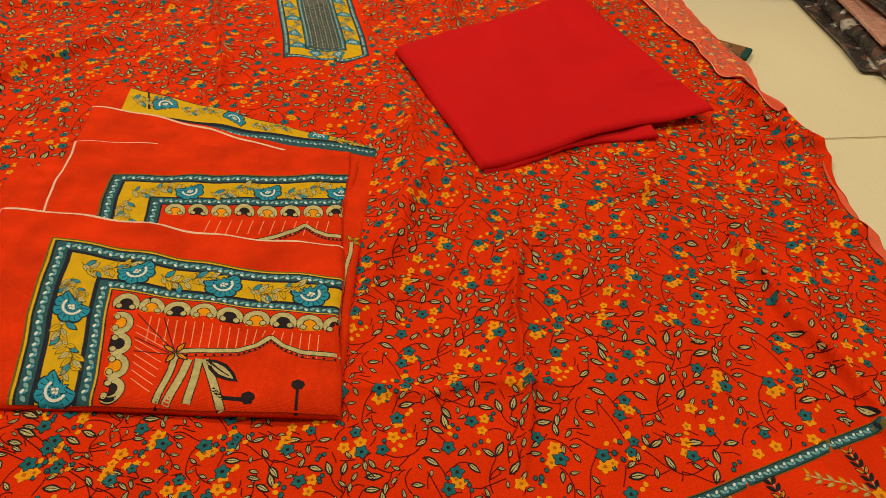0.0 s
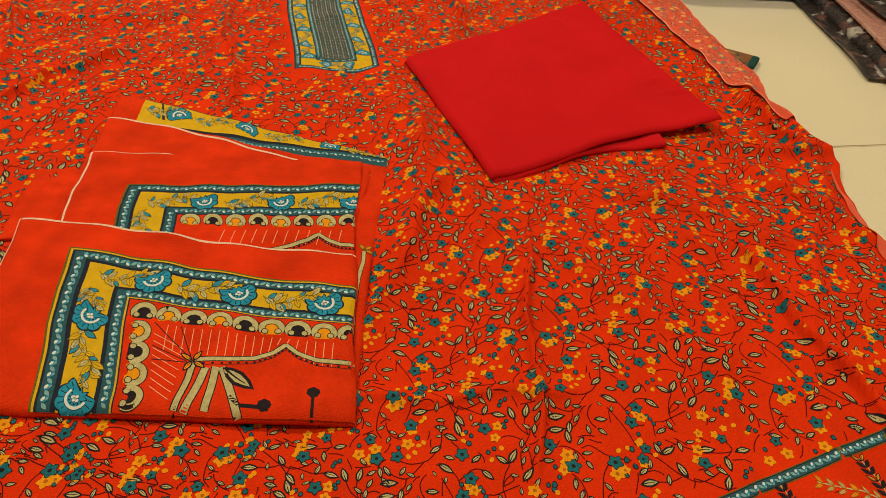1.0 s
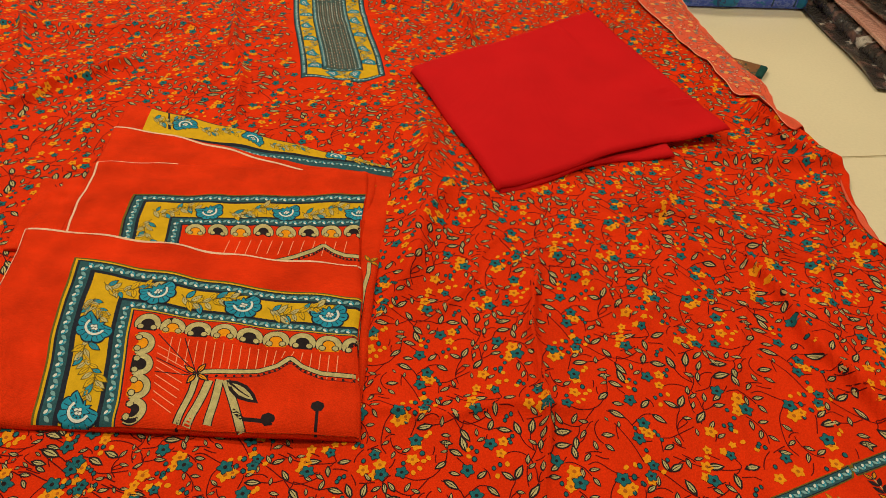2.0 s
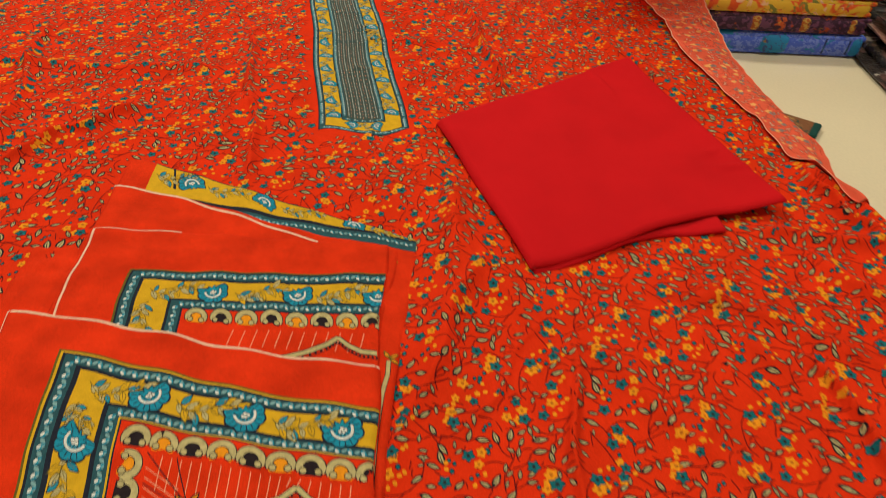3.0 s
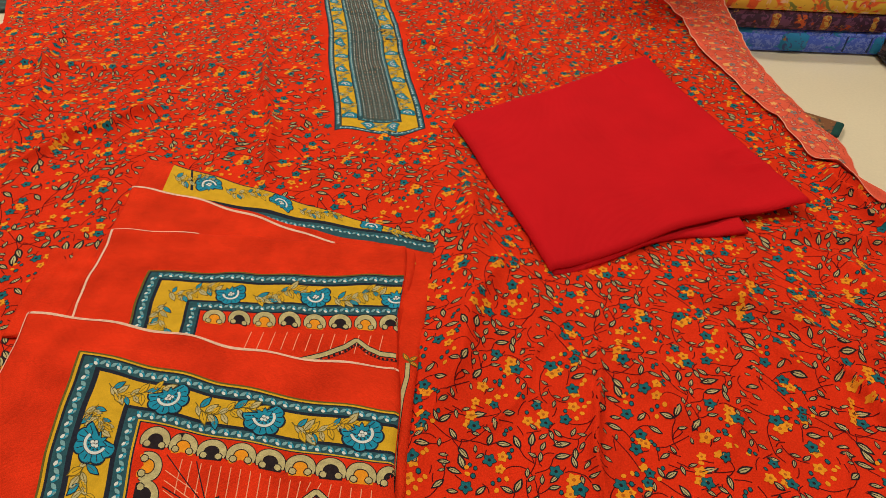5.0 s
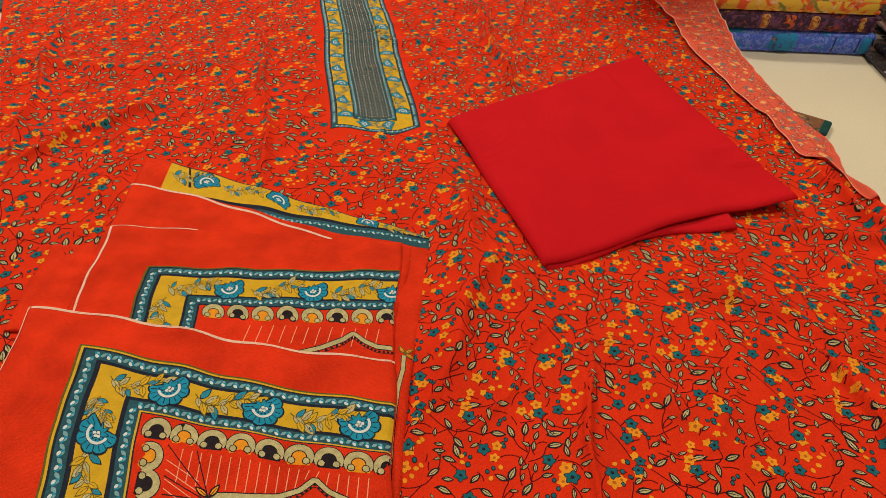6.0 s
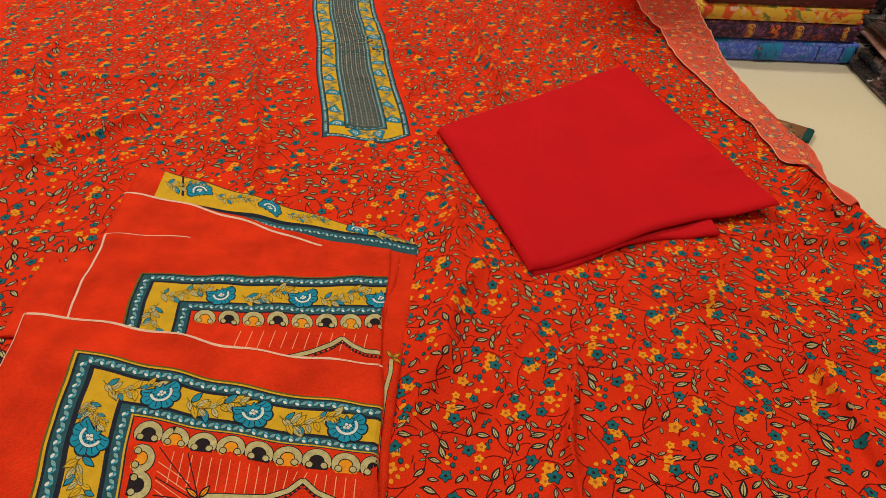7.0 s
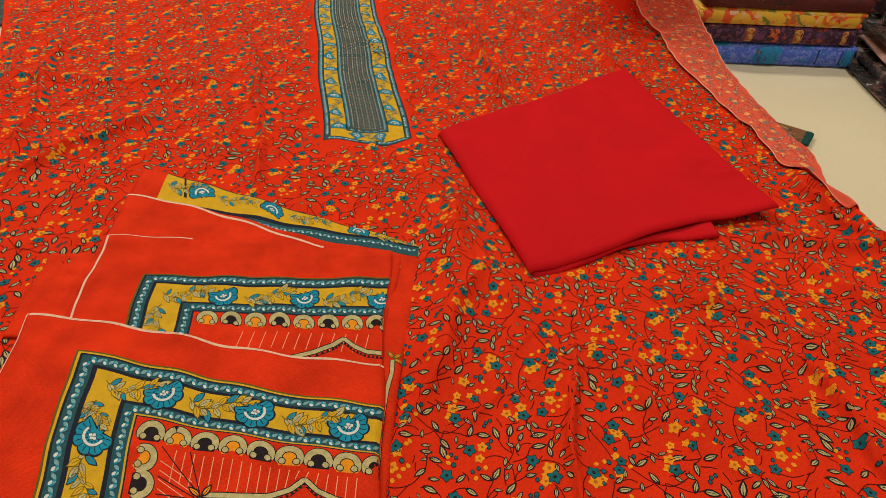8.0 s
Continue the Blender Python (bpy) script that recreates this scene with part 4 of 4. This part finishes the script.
for a, b, w in (((0.605, 0.74), (0.560, 0.955), 0.0052), ((0.632, 0.735), (0.612, 0.94), 0.0050), ((0.648, 0.735), (0.700, 0.955), 0.0052)):
    ink.strip([top_at(*a), top_at(*b)], w * 1.3, DARK, 12)
    ink.strip([top_at(*a), top_at(*b)], w, LEAFC, 13)
leaf(ink, top_at(0.650, 0.735), 0.62, 0.0290, LEAFC, DARK, 14)
ink.strip([top_at(0.670, 0.865), top_at(0.70, 0.905), top_at(0.762, 0.905)], 0.0030, DARK, 13)
ink.poly(top_at(0.764, 0.895) + HEX * 0.0052, DARK, 14)
ink.poly(top_at(0.888, 0.815) + HEX * 0.0050, DARK, 14)
ink.strip([top_at(0.888, 0.815), top_at(0.888, 0.94)], 0.0022, DARK, 13)
# woven white line along the fold
ink.strip([(W * t, 0.0030 + 0.0006 * math.sin(t * 25)) for t in np.linspace(0.002, 0.998, 80)], 0.0026, CHALK, 1)
ink.strip([(0.0022, D * t) for t in np.linspace(0.01, 0.96, 40)], 0.0010, CHALK, 1)
ink.lay_on("front_border_print", TOP, front_layer, "mustard border with blue fan flowers and sage scallops")

# middle layer print
ink = Ink()
W2, D2 = 0.265, 0.150
second_at = lambda u, v: np.array((u * W2, (v + 0.012 - 0.15 * (u - 0.185)) * D2))
low = D2 * 0.99
for u, v, mat, lay in ((0.185, 0.345, OLIVE, 0), (0.192, 0.356, NAVY, 1), (0.198, 0.364, SLATE, 2), (0.232, 0.418, NAVY, 3), (0.243, 0.434, MUSTARD, 4),
                       (0.345, 0.565, NAVY, 5), (0.354, 0.578, SLATE, 6), (0.388, 0.632, NAVY, 7), (0.394, 0.642, LAWN, 8)):
    corner_frame(second_at, u, v, mat, lay, 0.997, low)
for u, v, w in ((0.215, 0.391, 0.0068), (0.371, 0.605, 0.0062)):
    rope(ink, second_at(u, v), second_at(0.99, v), w, 9, 0.0086)
    rope(ink, second_at(u, v), (second_at(u, 0)[0], low), w, 9, 0.0086)
for u in (0.47, 0.735, 0.985):
    fan(ink, second_at(u, 0.505), 0.0120, -0.45, 11)
scroll(ink, second_at(0.285, 0.60), second_at(0.285, 0.90), 0.018, rnd, 0.0098, 9)
for u in (0.275, 0.54, 0.79):
    scroll(ink, second_at(u, 0.505), second_at(u + 0.15, 0.505), 0.018, rnd, 0.0098, 9)
for k in range(8):
    scallop(second_at(0.44 + 0.077 * k, 0.690), math.pi, DARK if k % 2 else YELLOW, 0.0090)
for k in range(12):
    u = 0.56 + 0.036 * k
    ink.strip([second_at(u, 0.76), second_at(u - 0.014, 0.87)], 0.0006, PEACH, 9)
arch_band([(0.70, 0.93), (0.79, 0.88), (0.845, 0.835), (0.877, 0.79), (0.91, 0.835), (0.95, 0.865), (0.995, 0.87)], 0.0032, second_at)
ink.strip([(0.0028, D2 * t) for t in np.linspace(0.01, 0.8, 40)], 0.0020, CHALK, 1)
ink.strip([(W2 * t, 0.0012) for t in np.linspace(0.01, 0.30, 30)], 0.0016, CHALK, 1)
ink.lay_on("middle_border_print", SECOND, middle_layer, "mustard border with blue fan flowers, partly covered")

ink = Ink()
ink.strip([(0.28 * t, 0.0016 + 0.017 * t * t + 0.0006 * math.sin(t * 20)) for t in np.linspace(0.0, 0.74, 70)], 0.0026, CHALK, 1)
ink.lay_on("back_selvedge_line", MID, back_layer, "white woven selvedge line", False)

# under layer: border strip at the back and a sprig at the side
ink = Ink()
for v0, v1, r0, r1, mat, lay in ((0.004, 0.125, 0.002, 0.010, MUSTARD, 0), (0.125, 0.146, 0.010, 0.018, NAVY, 1), (0.146, 0.190, 0.018, 0.060, SLATE, 1)):
    ink.patch([(0.29 * 0.10, 0.36 * v0), (0.29 * 0.995, 0.36 * r0), (0.29 * 0.995, 0.36 * r1), (0.29 * 0.10, 0.36 * v1)], mat, lay, 0.003)
ink.patch([(0.29 * 0.10, 0.001), (0.29 * 0.995, 0.001), (0.29 * 0.995, 0.0025), (0.29 * 0.10, 0.0025)], NAVY, 2, 0.003)
ink.patch([(0.29 * 0.165, 0.001), (0.29 * 0.172, 0.001), (0.29 * 0.20, 0.03), (0.29 * 0.19, 0.03)], NAVY, 3, 0.003)
rope(ink, (0.05, 0.055), (0.285, 0.0125), 0.006, 4, 0.0085)
for u, a in ((0.245, 2.6), (0.50, 3.4), (0.80, 3.1)):
    fan(ink, (0.29 * u, 0.022 - 0.018 * u), 0.0145 - 0.006 * u, a, 5)
for u in (0.115, 0.30, 0.56, 0.84):
    scroll(ink, (0.29 * u, 0.018 - 0.014 * u), (0.29 * (u + 0.14), 0.016 - 0.014 * u), 0.017 - 0.008 * u, rnd, 0.0095 - 0.004 * u, 4)
for k in range(3):
    leaf(ink, (0.2825, 0.168), -0.9 + 1.25 * k - 1.2, 0.010, YELLOW, OLIVE, 4)
stem_line = [(0.2825, 0.170), (0.2835, 0.185), (0.2815, 0.205), (0.2805, 0.245), (0.2815, 0.30)]
ink.strip(stem_line, 0.0040, DARK, 2)
ink.strip(stem_line, 0.0030, LEAFC, 3)
berry(ink, (0.2725, 0.045), 0.0022, YELLOW, AMBER)
ink.lay_on("under_border_print", LOW, under_layer, "mustard border strip with blue fans")

# the folded red cloth ------------------------------------------------------
red = tagged(new("folded_red_fabric"), "plain crimson cotton fabric folded into a square", "fabric")


def red_layer(corners, z, lift, droop):
    l, t, r, b = [np.array(c) for c in corners]

    def surf(p):
        u, v = p[:, 0:1], p[:, 1:2]
        xy = (l * (1 - u) + t * u) * (1 - v) + (b * (1 - u) + r * u) * v
        u, v = u[:, 0], v[:, 0]
        xy[:, 1] += 0.005 * np.sin(u * 3.1) * v - 0.006 * np.sin(u * 7 + 0.5) * v ** 6
        edge = lambda d, w: np.sqrt(np.clip(1 - (1 - np.clip(d / w, 0, 1)) ** 2, 0, 1))
        h = edge(u, 0.012) * edge(v, 0.012) * (0.4 + 0.6 * edge(1 - u, 0.02)) * (0.35 + 0.65 * edge(1 - v, 0.02))
        zz = z - droop + droop * h + lift * (u * v) ** 3
        zz += 0.0020 * np.sin(u * 9 + v * 4) * np.sin(v * 7 + 1) + 0.0006 * np.sin(u * 26 + v * 9)
        zz += 0.0030 * np.exp(-((u - 0.74 - 0.05 * v) / 0.010) ** 2) * np.exp(-((v - 0.13) / 0.10) ** 2)
        zz += 0.0040 * np.exp(-(((v - 0.80) - 0.25 * (u - 0.9)) / 0.014) ** 2) * np.exp(-((u - 0.93) / 0.06) ** 2)
        zz += 0.0034 * np.exp(-(((v - 0.71) + 0.15 * (u - 0.9)) / 0.012) ** 2) * np.exp(-((u - 0.90) / 0.05) ** 2)
        return np.stack([xy[:, 0], xy[:, 1], zz], 1)

    return surf


for name, corners, z, lift, droop, thick in (
    ("lower_fold", [(-0.070, 0.785), (0.150, 1.000), (0.222, 0.640), (0.034, 0.546)], 0.0090, 0.003, 0.003, 0.003),
    ("inner_fold", [(-0.074, 0.786), (0.155, 1.020), (0.266, 0.690), (0.040, 0.560)], 0.0110, 0.006, 0.002, 0.002),
    ("upper_fold", [(-0.084, 0.786), (0.165, 1.030), (0.289, 0.686), (0.031, 0.548)], 0.0150, 0.012, 0.006, 0.0016),
):
    sheet_object(name, red_layer(corners, z, lift, droop), 80, 80, RED, thick, red)

# folded fabrics piled up behind --------------------------------------------
BLUE_PRINT = patterned("blue_printed_cotton", (0.075, 0.15, 0.85), [((0.20, 0.30, 0.95), 0.50, 3.2), ((0.015, 0.25, 0.60), 0.60, 0.6), ((0.02, 0.03, 0.14), 0.66, 1.2), ((0.35, 0.22, 0.05), 0.70, 2.0)], 60)
PURPLE_PRINT = patterned("plum_printed_cotton", (0.040, 0.008, 0.042), [((0.14, 0.04, 0.12), 0.52, 2.0), ((0.45, 0.06, 0.012), 0.62, 0.7), ((0.50, 0.27, 0.04), 0.665, 1.3)], 55)
FLORAL_PRINT = patterned("yellow_floral_cotton", (0.82, 0.52, 0.03), [((0.82, 0.11, 0.01), 0.50, 0.6), ((0.85, 0.55, 0.38), 0.56, 0.9), ((0.65, 0.04, 0.03), 0.60, 1.3), ((0.22, 0.24, 0.04), 0.60, 1.0)], 48)
WINE_PRINT = patterned("wine_printed_cotton", (0.10, 0.006, 0.008), [((0.05, 0.008, 0.01), 0.55, 1.0), ((0.40, 0.18, 0.05), 0.66, 1.6)], 50)
LACE_PRINT = patterned("black_white_print", (0.014, 0.011, 0.012), [((0.13, 0.06, 0.05), 0.52, 0.7), ((0.60, 0.56, 0.52), 0.59, 1.0), ((0.02, 0.012, 0.014), 0.60, 0.8)], 34, 0.5, 1.0)
ROSE_PRINT = patterned("dusty_rose_cloth", (0.52, 0.25, 0.20), [((0.60, 0.34, 0.28), 0.55, 0.6), ((0.30, 0.12, 0.10), 0.68, 1.4)], 30, 0.5, 1.0)
BROWN_PRINT = patterned("brown_printed_cotton", (0.20, 0.075, 0.025), [((0.03, 0.05, 0.035), 0.55, 1.2), ((0.40, 0.25, 0.08), 0.62, 1.5)], 60)


def folded_fabric(mat, size, m, label, group, seed, bands=()):
    """A folded length of cloth: padded body of several folds, with the fold lines at the end."""
    ob = tagged(new("folded_fabric"), label, "fabric", group)
    n = 3
    for k in range(n):
        h = size[2] / n
        c = cushion("fold", mat, (size[0] - 0.004 * (k % 2), size[1], h * 1.06), h * 0.5, ob, sag=0.0016, seed=seed + k)
        c.location = (0.001 * (k - 1), 0.002 * (k % 2), h * k)
    cover = cushion("outer_wrap", mat, (size[0], size[1] * 0.985, size[2] * 0.99), min(0.013, size[2] * 0.45), ob, sag=0.0018, seed=seed + 9)
    cover.location = (-0.004, -0.004, 0.0003)
    for x, w, colour in bands:
        b = cushion("printed_stripe", colour, (w, size[1] * 0.985 + 0.0050, size[2] * 0.99 + 0.0012), min(0.013, size[2] * 0.45), ob, sag=0.0, cuts=(3, 10))
        b.location = (x, -0.004, -0.0003)
    ob.matrix_world = m
    return ob


BASE = pose(0.388, 1.245, 0.0, 0, 0, 8.0)
GOLD = patterned("gold_ornament_print", (0.42, 0.10, 0.012), [((0.55, 0.34, 0.06), 0.50, 1.6), ((0.05, 0.01, 0.03), 0.58, 1.1)], 90)
FLAME = patterned("flame_ornament_print", (0.05, 0.010, 0.04), [((0.55, 0.09, 0.012), 0.47, 1.0), ((0.60, 0.30, 0.04), 0.62, 1.6)], 70)
DEEP = patterned("navy_stripe_print", (0.02, 0.04, 0.22), [((0.02, 0.10, 0.25), 0.55, 1.5)], 80)
AQUA = patterned("aqua_flower_print", (0.02, 0.26, 0.62), [((0.05, 0.09, 0.35), 0.56, 1.3), ((0.40, 0.24, 0.04), 0.66, 1.8)], 80)
for z, h, mat, w, dx, label, bands in (
    (0.0, 0.034, BLUE_PRINT, 0.264, 0.000, "folded blue cotton with aqua floral stripes in a pile", ((0.065, 0.006, DEEP), (0.103, 0.006, DEEP), (0.116, 0.020, AQUA), (-0.01, 0.05, AQUA))),
    (0.0345, 0.027, PURPLE_PRINT, 0.262, -0.004, "folded plum cotton with gold ornaments in a pile", ((0.100, 0.012, GOLD), (0.028, 0.022, GOLD), (-0.010, 0.030, FLAME), (-0.048, 0.022, GOLD))),
    (0.062, 0.024, FLORAL_PRINT, 0.262, -0.008, "folded yellow cotton with orange and pink blossoms in a pile", ()),
    (0.0865, 0.024, WINE_PRINT, 0.264, 0.000, "folded wine red cotton with dark print in a pile", ()),
    (0.111, 0.026, LACE_PRINT, 0.260, -0.004, "folded black cotton with pale print in a pile", ()),
):
    folded_fabric(mat, (w, 0.24, h), BASE @ pose(dx, 0, z), label, "piled folded fabrics", int(z * 1000), bands)


def wrapped_fabric(mat, size, m, label, seed):
    """A folded cloth in a loose clear bag: padded body, crinkled glossy skin and a stiff card edge."""
    ob = tagged(new("wrapped_fabric"), label, "fabric", "wrapped fabrics by the tiles")
    body = cushion("cloth_body", mat, size, size[2] * 0.46, ob, sag=0.004, seed=seed)
    flap = cushion("bag_flap", mat, (0.03, size[1] * 0.9, 0.003), 0.0014, ob, sag=0.005, seed=seed + 3)
    flap.location = (-size[0] / 2 - 0.008, 0.01, 0.004)
    ob.matrix_world = m
    return ob


for x, y, z, a, size, mat, label in (
    (0.703, 1.03, 0.0, 1, (0.30, 0.40, 0.026), LACE_PRINT, "black and white printed cloth in a clear glossy bag"),
    (0.722, 1.04, 0.027, 0, (0.29, 0.39, 0.016), ROSE_PRINT, "dusty rose cloth in a clear glossy bag"),
    (0.735, 1.05, 0.044, 3, (0.28, 0.38, 0.030), LACE_PRINT, "black and white printed cloth in a clear glossy bag"),
    (0.712, 1.36, 0.0, 3, (0.30, 0.24, 0.05), LACE_PRINT, "dark printed cloth in a clear glossy bag"),
    (0.716, 1.37, 0.051, 5, (0.29, 0.24, 0.05), LACE_PRINT, "dark printed cloth in a clear glossy bag"),
):
    wrapped_fabric(mat, size, pose(x, y, z, 0, 0, a), label, int(x * 100 + z * 1000))

# the small folded piece that peeks out from under the dress cloth
piece = tagged(new("fabric_sample"), "small folded brown printed fabric with a dark teal end", "fabric")
c = cushion("fold", BROWN_PRINT, (0.070, 0.040, 0.008), 0.0036, piece, sag=0.0006)
c.location = (-0.012, 0, 0)
c = cushion("teal_end", material("dark_teal_cotton", (0.015, 0.06, 0.055), 0.8, 0.2, 200), (0.012, 0.0405, 0.0084), 0.0036, piece, "dark teal printed end", sag=0.0006, cuts=(4, 10))
c.location = (0.024, 0, 0)
piece.matrix_world = pose(0.362, 0.888, 0.0, 0, 0, -28)

# dark cloth beyond the far corner
side = tagged(new("folded_fabric"), "dark navy and green printed fabric folded flat on the floor", "fabric")
cushion("fold", patterned("dark_green_print", (0.02, 0.035, 0.035), [((0.02, 0.10, 0.09), 0.55, 1.0), ((0.25, 0.25, 0.2), 0.66, 2.0)], 60), (0.30, 0.40, 0.006), 0.003, side, sag=0.001)
side.matrix_world = pose(-0.985, 1.12, 0.0, 0, 0, 25)

# floor tiles ---------------------------------------------------------------
turn = pose(0.417, 0.677, 0, 0, 0, YAW)
bm = bmesh.new()
bmesh.ops.create_cube(bm, size=1, matrix=Matrix.Translation((0, 0, -0.004)) @ Matrix.Diagonal((0.598, 0.598, 0.008, 1)))
bmesh.ops.bevel(bm, geom=[e for e in bm.edges if e.verts[0].co.z > -0.001 and e.verts[1].co.z > -0.001], offset=0.0012, segments=2, affect="EDGES")
first = None
for i, j in itertools.product(range(-4, 4), range(-4, 4)):
    m = turn @ pose(0.6 * i + 0.05, 0.6 * j + 0.3, -0.0005 + 0.0002 * ((i * 3 + j) % 3 - 1))
    if abs(m.translation.x) > 2.3 or abs(m.translation.y - 0.9) > 2.3:
        continue
    if first is None:
        first = part("tile", bm, TILE, floor, smooth=False)
        ob = first
    else:
        ob = new("tile", first.data)
        ob.parent = floor
    ob.matrix_basis = m
